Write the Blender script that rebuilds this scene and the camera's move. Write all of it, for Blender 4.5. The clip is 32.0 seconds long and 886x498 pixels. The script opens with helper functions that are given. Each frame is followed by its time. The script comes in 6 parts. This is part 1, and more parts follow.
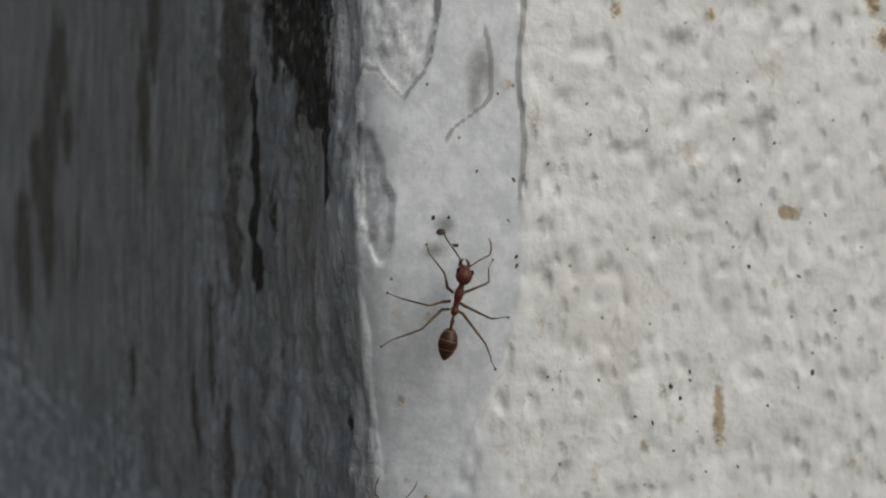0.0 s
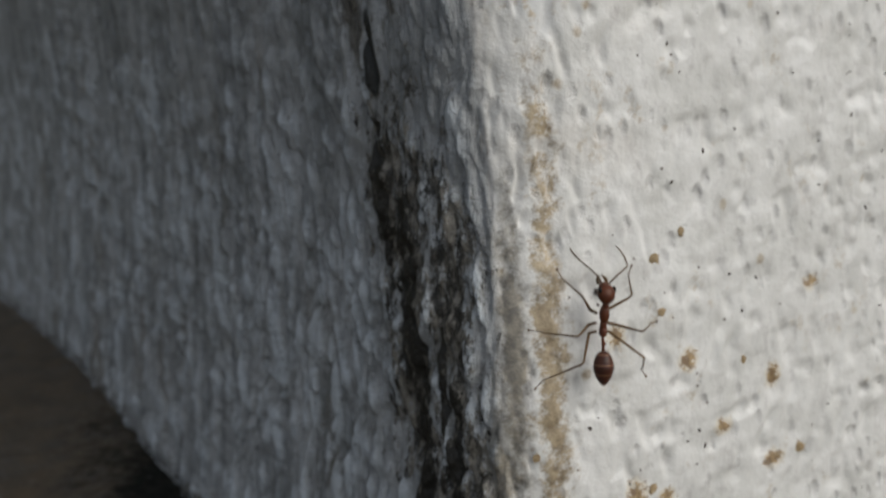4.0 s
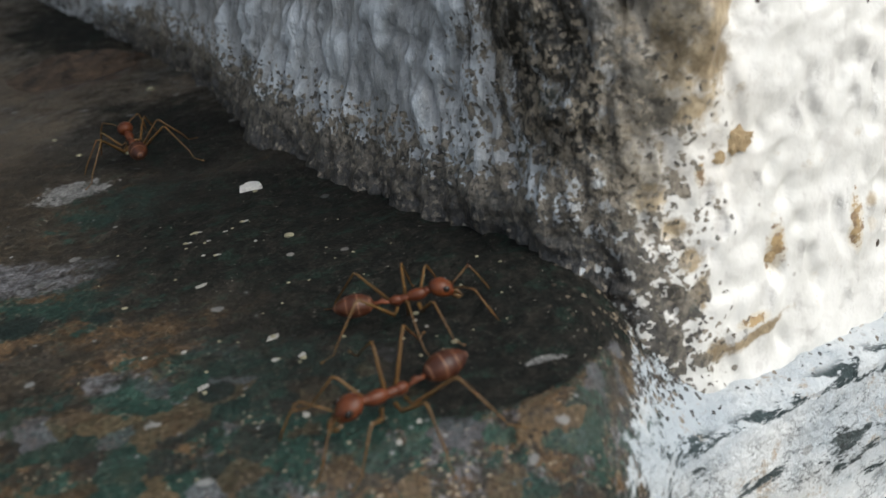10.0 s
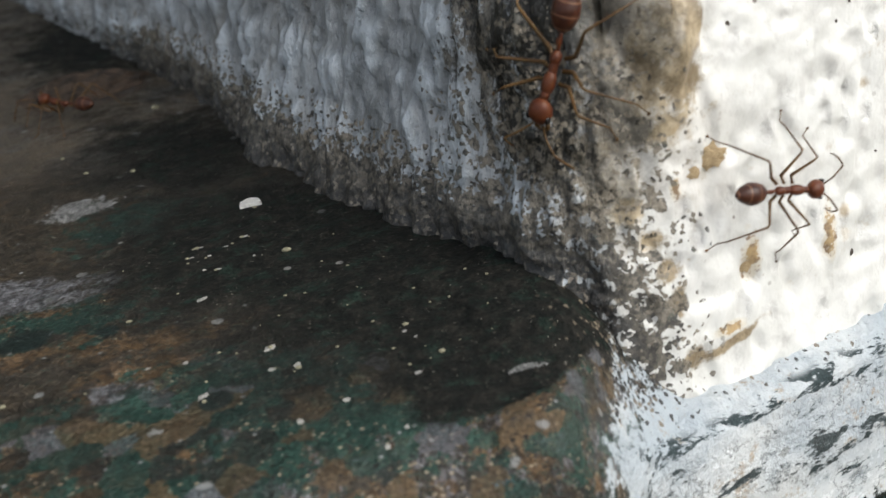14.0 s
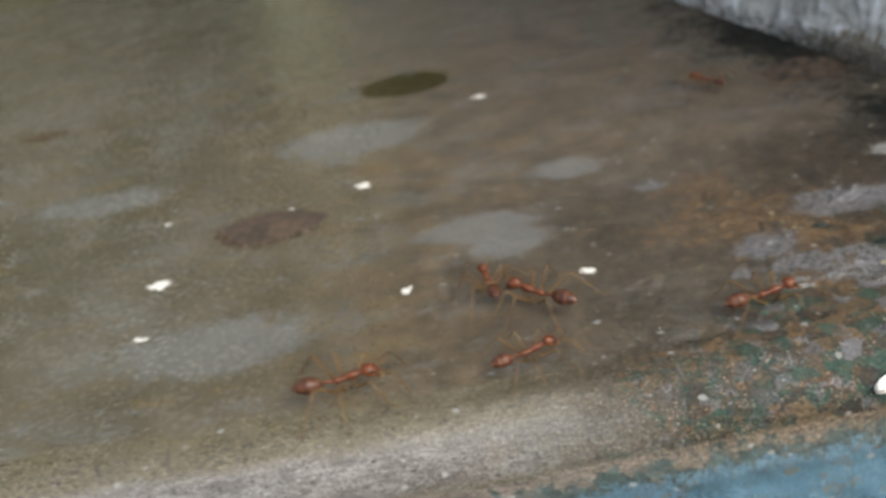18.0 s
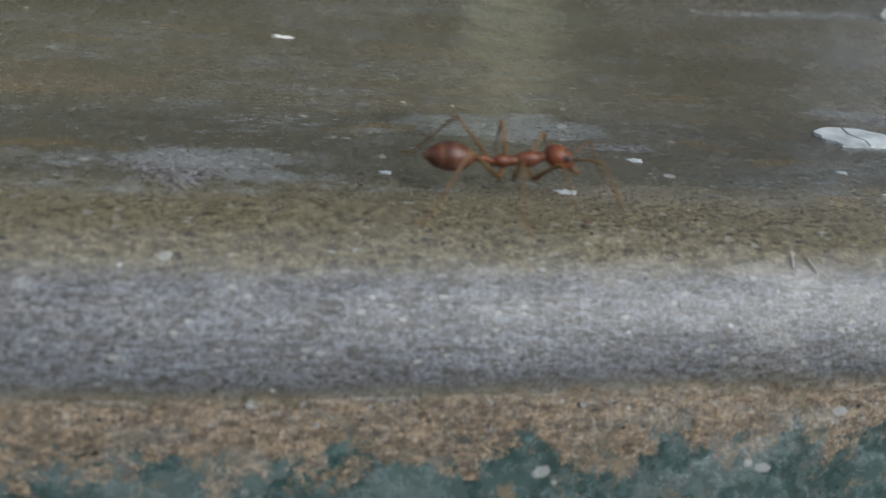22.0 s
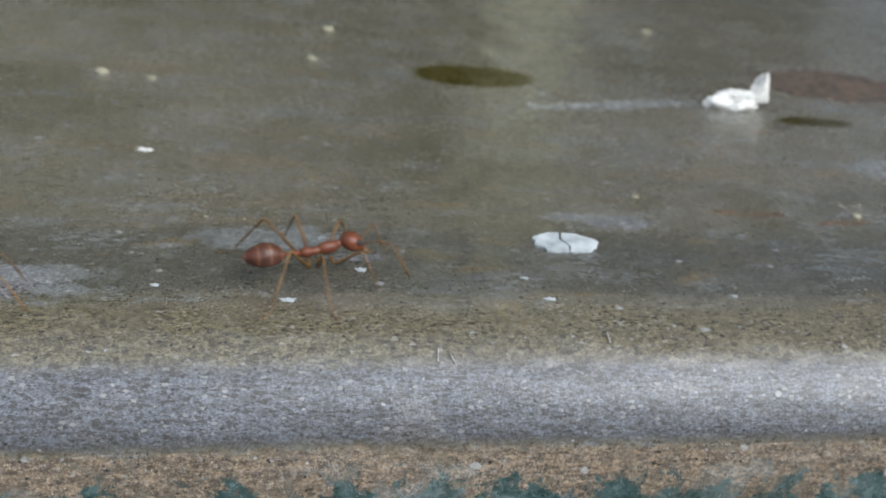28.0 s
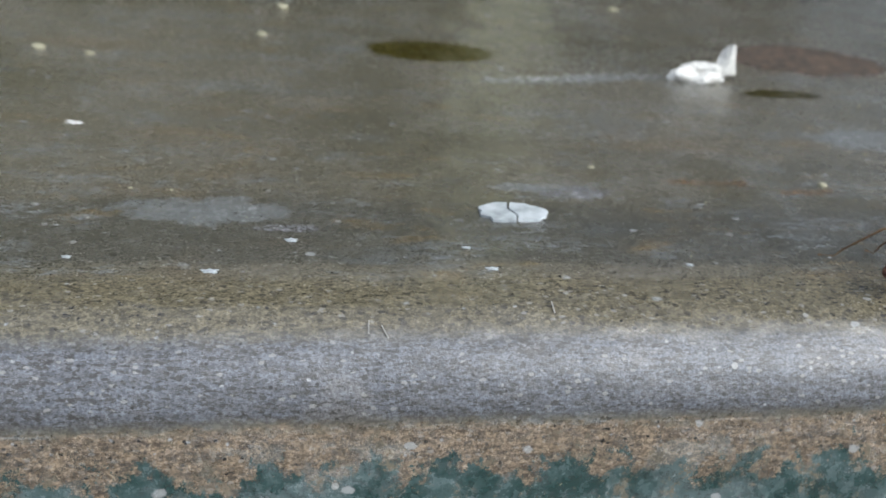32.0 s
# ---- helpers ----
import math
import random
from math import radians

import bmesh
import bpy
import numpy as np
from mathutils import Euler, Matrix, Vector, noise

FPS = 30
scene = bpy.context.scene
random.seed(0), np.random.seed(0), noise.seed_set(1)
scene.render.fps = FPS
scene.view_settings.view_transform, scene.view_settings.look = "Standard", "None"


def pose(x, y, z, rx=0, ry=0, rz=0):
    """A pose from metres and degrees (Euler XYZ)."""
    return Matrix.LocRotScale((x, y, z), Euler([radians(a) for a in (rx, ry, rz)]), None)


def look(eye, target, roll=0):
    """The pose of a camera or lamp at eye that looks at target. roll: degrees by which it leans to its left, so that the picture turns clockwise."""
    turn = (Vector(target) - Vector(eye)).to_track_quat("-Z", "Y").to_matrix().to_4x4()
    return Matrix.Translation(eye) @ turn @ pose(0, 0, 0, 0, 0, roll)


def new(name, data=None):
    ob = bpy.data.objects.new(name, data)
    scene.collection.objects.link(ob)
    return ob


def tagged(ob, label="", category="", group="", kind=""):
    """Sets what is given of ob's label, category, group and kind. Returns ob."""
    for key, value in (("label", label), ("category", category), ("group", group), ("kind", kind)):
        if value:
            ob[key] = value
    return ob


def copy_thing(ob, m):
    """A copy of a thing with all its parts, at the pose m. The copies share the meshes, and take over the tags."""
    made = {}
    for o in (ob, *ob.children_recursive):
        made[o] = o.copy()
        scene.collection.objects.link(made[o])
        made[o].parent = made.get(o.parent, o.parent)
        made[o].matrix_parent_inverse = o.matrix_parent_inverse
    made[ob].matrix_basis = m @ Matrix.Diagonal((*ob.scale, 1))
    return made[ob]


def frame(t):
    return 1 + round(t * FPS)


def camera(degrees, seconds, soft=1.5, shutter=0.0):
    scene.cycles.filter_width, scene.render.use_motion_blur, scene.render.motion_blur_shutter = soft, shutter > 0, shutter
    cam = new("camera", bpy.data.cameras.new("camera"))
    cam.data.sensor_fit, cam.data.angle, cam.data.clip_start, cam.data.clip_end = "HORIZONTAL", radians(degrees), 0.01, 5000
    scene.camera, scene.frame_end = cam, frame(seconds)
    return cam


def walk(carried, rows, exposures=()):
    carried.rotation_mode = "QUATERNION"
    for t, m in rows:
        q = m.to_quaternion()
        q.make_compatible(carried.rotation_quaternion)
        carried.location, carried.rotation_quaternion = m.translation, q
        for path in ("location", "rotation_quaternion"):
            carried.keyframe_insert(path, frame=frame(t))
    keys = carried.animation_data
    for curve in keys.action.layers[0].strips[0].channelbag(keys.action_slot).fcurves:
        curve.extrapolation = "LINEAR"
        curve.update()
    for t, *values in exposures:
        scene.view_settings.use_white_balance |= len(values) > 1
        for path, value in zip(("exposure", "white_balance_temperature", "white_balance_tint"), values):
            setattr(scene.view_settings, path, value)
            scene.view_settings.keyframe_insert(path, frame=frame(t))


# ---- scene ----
cam = camera(43.4, 32.0, shutter=0.1)
cam.data.dof.use_dof, cam.data.dof.focus_distance, cam.data.dof.aperture_fstop = True, 0.056, 96.0
PATH = [
    (0, (0.00150, -0.04516, 0.09308), (0.00651, 0.01426, 0.08644), 0.29),
    (0.5, (0.00179, -0.04677, 0.10108), (0.00694, 0.01236, 0.09226), 0.41),
    (1, (0.00231, -0.04823, 0.10149), (0.00640, 0.01083, 0.09172), -0.07),
    (1.5, (-0.00025, -0.04933, 0.09798), (0.00306, 0.00977, 0.08817), 0.22),
    (2, (-0.00011, -0.04850, 0.09076), (0.00397, 0.01067, 0.08164), 0.49),
    (2.5, (-0.00099, -0.04895, 0.08121), (0.00336, 0.01046, 0.07403), 0.91),
    (4.5, (-0.01522, -0.04484, 0.05627), (-0.00225, 0.00977, 0.03507), -4.58),
    (5, (-0.01595, -0.04153, 0.04806), (-0.00323, 0.01217, 0.02450), -5.92),
    (5.5, (-0.01392, -0.04157, 0.04110), (-0.00192, 0.01171, 0.01626), -5.44),
    (6, (-0.01445, -0.04102, 0.03488), (-0.00341, 0.01212, 0.00931), -6.59),
    (6.5, (-0.01691, -0.03893, 0.03207), (-0.00617, 0.01387, 0.00568), -7.22),
    (7, (-0.01597, -0.03575, 0.02574), (-0.00525, 0.01676, -0.00124), -7.94),
    (7.5, (-0.01413, -0.03312, 0.02523), (-0.00373, 0.01917, -0.00228), -8.40),
    (8, (-0.01229, -0.02869, 0.02671), (-0.00139, 0.02343, -0.00096), -8.07),
    (8.5, (-0.01204, -0.02731, 0.02651), (-0.00037, 0.02473, -0.00099), -7.49),
    (9, (-0.01428, -0.02680, 0.02680), (-0.00225, 0.02512, -0.00077), -7.01),
    (9.5, (-0.01478, -0.02583, 0.02503), (-0.00376, 0.02619, -0.00276), -8.10),
    (10, (-0.01426, -0.02517, 0.02310), (-0.00357, 0.02704, -0.00447), -8.58),
    (10.5, (-0.01414, -0.02504, 0.02323), (-0.00394, 0.02726, -0.00436), -8.85),
    (11, (-0.01319, -0.02561, 0.02324), (-0.00412, 0.02680, -0.00454), -10.13),
    (11.5, (-0.01291, -0.02548, 0.02323), (-0.00372, 0.02693, -0.00449), -10.24),
    (12, (-0.01374, -0.02514, 0.02304), (-0.00396, 0.02726, -0.00450), -9.78),
    (12.5, (-0.01268, -0.02522, 0.02320), (-0.00357, 0.02724, -0.00446), -10.07),
    (13, (-0.01364, -0.02498, 0.02429), (-0.00372, 0.02721, -0.00361), -9.60),
    (13.5, (-0.01283, -0.02595, 0.02421), (-0.00304, 0.02642, -0.00337), -9.74),
    (15.5, (-0.01840, -0.02924, 0.02452), (-0.00573, 0.02313, -0.00187), -7.02),
    (16, (-0.01816, -0.02934, 0.02698), (-0.00780, 0.02296, -0.00054), -8.54),
    (16.5, (-0.02545, -0.03181, 0.02710), (-0.01740, 0.02098, -0.00026), -8.71),
    (17, (-0.03041, -0.03890, 0.03326), (-0.02392, 0.01418, 0.00605), -9.61),
    (17.5, (-0.04649, -0.05255, 0.03898), (-0.04425, 0.00083, 0.01167), -10.01),
    (18, (-0.06515, -0.06646, 0.05002), (-0.06688, -0.01322, 0.02240), -10.35),
    (18.5, (-0.08397, -0.08357, 0.06717), (-0.08628, -0.03135, 0.03770), -6.66),
    (19, (-0.09899, -0.09378, 0.05953), (-0.10013, -0.04181, 0.02956), -2.80),
    (19.5, (-0.11780, -0.09690, 0.05548), (-0.11558, -0.04446, 0.02641), -0.20),
    (20, (-0.13864, -0.09354, 0.06023), (-0.13302, -0.04156, 0.03081), 4.03),
    (20.5, (-0.17587, -0.08208, 0.05315), (-0.16692, -0.02966, 0.02536), 4.99),
    (21, (-0.21346, -0.06193, 0.03765), (-0.20226, -0.00947, 0.01075), 6.19),
    (21.5, (-0.23871, -0.04023, 0.01970), (-0.22519, 0.01316, -0.00412), 6.47),
    (22, (-0.24925, -0.03420, 0.01562), (-0.23558, 0.01923, -0.00800), 6.24),
    (22.5, (-0.25018, -0.03379, 0.01746), (-0.23703, 0.01978, -0.00616), 5.99),
    (23, (-0.25012, -0.03329, 0.01835), (-0.23712, 0.02043, -0.00500), 5.98),
    (23.5, (-0.24959, -0.03230, 0.01801), (-0.23703, 0.02149, -0.00542), 5.79),
    (24, (-0.24914, -0.03311, 0.01937), (-0.23671, 0.02064, -0.00423), 5.58),
    (24.5, (-0.24901, -0.03480, 0.02095), (-0.23608, 0.01879, -0.00273), 6.13),
    (25, (-0.24749, -0.03668, 0.02061), (-0.23551, 0.01708, -0.00318), 5.20),
    (25.5, (-0.24447, -0.03982, 0.02054), (-0.23301, 0.01418, -0.00299), 4.85),
    (26, (-0.24066, -0.04398, 0.02302), (-0.22949, 0.01000, -0.00067), 4.84),
    (26.5, (-0.23885, -0.04603, 0.02463), (-0.22820, 0.00796, 0.00071), 4.74),
    (28.5, (-0.23567, -0.05036, 0.02919), (-0.22475, 0.00357, 0.00526), 5.66),
    (29, (-0.23538, -0.04919, 0.02838), (-0.22379, 0.00466, 0.00459), 5.77),
    (29.5, (-0.23427, -0.04867, 0.02698), (-0.22324, 0.00549, 0.00362), 4.93),
    (30, (-0.23334, -0.04789, 0.02694), (-0.22237, 0.00611, 0.00320), 4.99),
    (30.5, (-0.23376, -0.04798, 0.02749), (-0.22275, 0.00619, 0.00416), 5.49),
    (31, (-0.23275, -0.04819, 0.02635), (-0.22179, 0.00612, 0.00332), 4.90),
    (31.5, (-0.23252, -0.04713, 0.02473), (-0.22162, 0.00713, 0.00156), 4.30),
    (32, (-0.23239, -0.04749, 0.02551), (-0.22115, 0.00641, 0.00168), 4.97),
]
walk(cam, [(t, look(eye, target, roll)) for t, eye, target, roll in PATH], exposures=[(0, -0.47, 6450, 9), (2.5, -0.45, 6450, 9), (4.5, -0.2, 6500, 9), (6, -0.05, 6600, 9), (7, 0.02, 6550, 9), (8, 0.16, 6500, 9), (10, 0.5, 6450, 8), (13.5, 0.62, 6450, 8), (16, 0.72, 6500, 9), (16.6, 1.1, 6500, 8), (17.2, 1.34, 6600, 7), (18, 1.28, 6750, 8), (18.6, 1.3, 6550, 8), (20, 1.25, 6600, 10), (21, 1.18, 6350, 10), (22, 0.85, 6100, 7), (23, 1.0, 6000, 8), (26, 1.15, 5950, 7), (28, 1.2, 5950, 8), (32, 1.2, 5950, 8)])

# ---- light ----
world = bpy.data.worlds.new("sky")
scene.world = world
world.use_nodes = True
wn = world.node_tree
sky = wn.nodes.new("ShaderNodeTexSky")
sky.sky_type, sky.sun_disc = "NISHITA", False
sky.sun_elevation, sky.sun_rotation = radians(48), radians(140)
sky.altitude, sky.dust_density = 0, 3.0
wn.nodes["Background"].inputs["Strength"].default_value = 0.125
haze = wn.nodes.new("ShaderNodeHueSaturation")
haze.inputs["Saturation"].default_value = 0.40
wn.links.new(sky.outputs[0], haze.inputs["Color"])
wn.links.new(haze.outputs[0], wn.nodes["Background"].inputs[0])

SUN_FROM = Vector((0.60, -0.62, 0.66))
lamp = bpy.data.lights.new("sun", "SUN")
lamp.energy, lamp.angle, lamp.color = 1.35, radians(40), (1.0, 0.965, 0.90)
sun = new("sun", lamp)
sun.matrix_world = look(SUN_FROM, (0, 0, 0))

CM = 0.01


# ---- small tools ----
def hashed(ix, iy, iz, seed):
    h = (ix.astype(np.int64) * 374761393 + iy.astype(np.int64) * 668265263 + iz.astype(np.int64) * 1274126177 + seed * 974711) & 0xFFFFFFFF
    h = ((h ^ (h >> 13)) * 1274126177) & 0xFFFFFFFF
    h = ((h ^ (h >> 16)) * 2246822519) & 0xFFFFFFFF
    return ((h ^ (h >> 15)) & 0xFFFFFF) / float(0xFFFFFF)


SLANT = np.array(Euler((0.72, 0.53, 0.41)).to_matrix())


def vnoise(p, size, seed=0):
    """Smooth noise, 0 to 1, at points p (n, 3), with cells of the given size (one number, or three), on a slanted lattice."""
    q = (np.asarray(p) / np.asarray(size, float)) @ SLANT
    i = np.floor(q)
    f = q - i
    f = f * f * (3 - 2 * f)
    out = np.zeros(len(q))
    for dx in (0, 1):
        for dy in (0, 1):
            for dz in (0, 1):
                w = (f[:, 0] if dx else 1 - f[:, 0]) * (f[:, 1] if dy else 1 - f[:, 1]) * (f[:, 2] if dz else 1 - f[:, 2])
                out += w * hashed(i[:, 0] + dx, i[:, 1] + dy, i[:, 2] + dz, seed)
    return out


def fbm(p, size, octaves=4, seed=0):
    size = np.asarray(size, float)
    return sum(vnoise(p, size / 2**k, seed + 17 * k) / 2**k for k in range(octaves)) / sum(0.5**k for k in range(octaves))


def step(v, lo, hi):
    f = np.clip((v - lo) / (hi - lo), 0, 1)
    return f * f * (3 - 2 * f)


def bump_at(x, y, cx, cy, rx, ry, turn=0.0):
    """1 at the middle of an ellipse, 0.5 on its rim, falling to 0."""
    c, s = math.cos(radians(turn)), math.sin(radians(turn))
    u, v = x - cx, y - cy
    d = np.sqrt(((u * c + v * s) / rx) ** 2 + ((-u * s + v * c) / ry) ** 2)
    return np.clip(1 - 0.5 * d, 0, 1)


def spread(*pieces):
    """Grid lines: pieces of (start, end, step), one after the other."""
    out = [np.arange(a, b, s) for a, b, s in pieces]
    return np.concatenate(out + [[pieces[-1][1]]])


def sheet(name, places, masks):
    """A mesh from a grid of places (rows, columns, 3), with a float attribute for each mask."""
    m, n, _ = places.shape
    mesh = bpy.data.meshes.new(name)
    a = np.arange(m * n).reshape(m, n)
    quads = np.stack([a[:-1, :-1], a[:-1, 1:], a[1:, 1:], a[1:, :-1]], -1).reshape(-1, 4)
    mesh.vertices.add(m * n)
    mesh.vertices.foreach_set("co", places.reshape(-1).astype(np.float32))
    mesh.loops.add(quads.size)
    mesh.loops.foreach_set("vertex_index", quads.ravel().astype(np.int32))
    mesh.polygons.add(len(quads))
    mesh.polygons.foreach_set("loop_start", np.arange(0, quads.size, 4, dtype=np.int32))
    mesh.polygons.foreach_set("loop_total", np.full(len(quads), 4, dtype=np.int32))
    mesh.polygons.foreach_set("use_smooth", np.ones(len(quads), dtype=bool))
    mesh.update(calc_edges=True)
    for key, values in masks.items():
        at = mesh.attributes.new(key, "FLOAT", "POINT")
        at.data.foreach_set("value", np.asarray(values, np.float32).ravel())
    mesh.validate()
    return mesh


class Nodes:
    """Short hand for building a material's nodes. Coordinates are in centimetres."""

    def __init__(self, name, rough=0.7):
        self.mat = bpy.data.materials.new(name)
        self.mat.use_nodes = True
        self.t = self.mat.node_tree
        self.b = self.t.nodes["Principled BSDF"]
        self.b.inputs["Roughness"].default_value = rough
        co = self.t.nodes.new("ShaderNodeTexCoord")
        sc = self.t.nodes.new("ShaderNodeVectorMath")
        sc.operation = "SCALE"
        sc.inputs["Scale"].default_value = 100.0
        self.t.links.new(co.outputs["Object"], sc.inputs[0])
        self.co = sc.outputs[0]

    def put(self, socket, value):
        if isinstance(value, bpy.types.NodeSocket):
            self.t.links.new(value, socket)
        elif isinstance(value, (tuple, list)) and socket.type == "RGBA":
            socket.default_value = (*value, 1.0) if len(value) == 3 else value
        else:
            socket.default_value = value

    def math(self, op, a, b=0.0, clamp=False):
        n = self.t.nodes.new("ShaderNodeMath")
        n.operation, n.use_clamp = op, clamp
        self.put(n.inputs[0], a)
        self.put(n.inputs[1], b)
        return n.outputs[0]

    def noise(self, scale, detail=3.0, rough=0.55, stretch=None, kind="FBM"):
        co = self.co
        if stretch:
            n = self.t.nodes.new("ShaderNodeVectorMath")
            n.operation = "MULTIPLY"
            self.t.links.new(co, n.inputs[0])
            n.inputs[1].default_value = stretch
            co = n.outputs[0]
        n = self.t.nodes.new("ShaderNodeTexNoise")
        n.inputs["Scale"].default_value, n.inputs["Detail"].default_value, n.inputs["Roughness"].default_value = scale, detail, rough
        self.t.links.new(co, n.inputs["Vector"])
        return n.outputs["Fac"]

    def cells(self, scale, feature="F1", stretch=None):
        co = self.co
        if stretch:
            n = self.t.nodes.new("ShaderNodeVectorMath")
            n.operation = "MULTIPLY"
            self.t.links.new(co, n.inputs[0])
            n.inputs[1].default_value = stretch
            co = n.outputs[0]
        n = self.t.nodes.new("ShaderNodeTexVoronoi")
        n.feature = feature
        n.inputs["Scale"].default_value = scale
        self.t.links.new(co, n.inputs["Vector"])
        return n.outputs["Distance"], n.outputs["Color"]

    def patches(self, scale, warp=0.0, warp_scale=6.0, stretch=(1.0, 1.0, 1.0)):
        """Ragged cells: distance from the middle, and two random numbers for each cell."""
        co = self.co
        if warp:
            w = self.t.nodes.new("ShaderNodeTexNoise")
            w.inputs["Scale"].default_value, w.inputs["Detail"].default_value, w.inputs["Roughness"].default_value = warp_scale, 5.0, 0.7
            self.t.links.new(co, w.inputs["Vector"])
            sub, mul, add = (self.t.nodes.new("ShaderNodeVectorMath") for _ in range(3))
            sub.operation, mul.operation, add.operation = "SUBTRACT", "SCALE", "ADD"
            self.t.links.new(w.outputs["Color"], sub.inputs[0])
            sub.inputs[1].default_value = (0.5, 0.5, 0.5)
            self.t.links.new(sub.outputs[0], mul.inputs[0])
            mul.inputs["Scale"].default_value = warp
            self.t.links.new(co, add.inputs[0])
            self.t.links.new(mul.outputs[0], add.inputs[1])
            co = add.outputs[0]
        m = self.t.nodes.new("ShaderNodeVectorMath")
        m.operation = "MULTIPLY"
        self.t.links.new(co, m.inputs[0])
        m.inputs[1].default_value = stretch
        v = self.t.nodes.new("ShaderNodeTexVoronoi")
        v.inputs["Scale"].default_value = scale
        self.t.links.new(m.outputs[0], v.inputs["Vector"])
        rgb = self.t.nodes.new("ShaderNodeSeparateColor")
        self.t.links.new(v.outputs["Color"], rgb.inputs[0])
        return v.outputs["Distance"], rgb.outputs[0], rgb.outputs[1]

    def raw(self, key):
        n = self.t.nodes.new("ShaderNodeAttribute")
        n.attribute_name = key
        return n.outputs["Fac"]

    def ramp(self, value, lo, hi, a=0.0, b=1.0):
        n = self.t.nodes.new("ShaderNodeMapRange")
        n.interpolation_type = "SMOOTHSTEP"
        self.put(n.inputs["Value"], value)
        for key, v in (("From Min", lo), ("From Max", hi), ("To Min", a), ("To Max", b)):
            n.inputs[key].default_value = v
        return n.outputs[0]

    def mix(self, fac, a, b):
        n = self.t.nodes.new("ShaderNodeMix")
        n.data_type = "RGBA"
        self.put(n.inputs[0], fac)
        self.put(n.inputs[6], a)
        self.put(n.inputs[7], b)
        return n.outputs[2]

    def times(self, a, b):
        n = self.t.nodes.new("ShaderNodeMix")
        n.data_type, n.blend_type = "RGBA", "MULTIPLY"
        n.inputs[0].default_value = 1.0
        self.put(n.inputs[6], a)
        self.put(n.inputs[7], b)
        return n.outputs[2]

    def mask(self, key, wobble=None, amount=0.35, lo=0.45, hi=0.55):
        """A mesh mask with edges made ragged by a noise."""
        n = self.t.nodes.new("ShaderNodeAttribute")
        n.attribute_name = key
        v = n.outputs["Fac"]
        if wobble is not None:
            v = self.math("ADD", v, self.math("MULTIPLY", self.math("SUBTRACT", wobble, 0.5), amount))
        return self.ramp(v, lo, hi)

    def bump(self, height, strength, distance, after=None):
        n = self.t.nodes.new("ShaderNodeBump")
        n.inputs["Strength"].default_value, n.inputs["Distance"].default_value = strength, distance * CM
        self.put(n.inputs["Height"], height)
        if after is not None:
            self.t.links.new(after, n.inputs["Normal"])
        return n.outputs[0]

    def done(self, colour, normal=None, rough=None):
        self.put(self.b.inputs["Base Color"], colour)
        if normal is not None:
            self.t.links.new(normal, self.b.inputs["Normal"])
        if rough is not None:
            self.put(self.b.inputs["Roughness"], rough)
        return self.mat


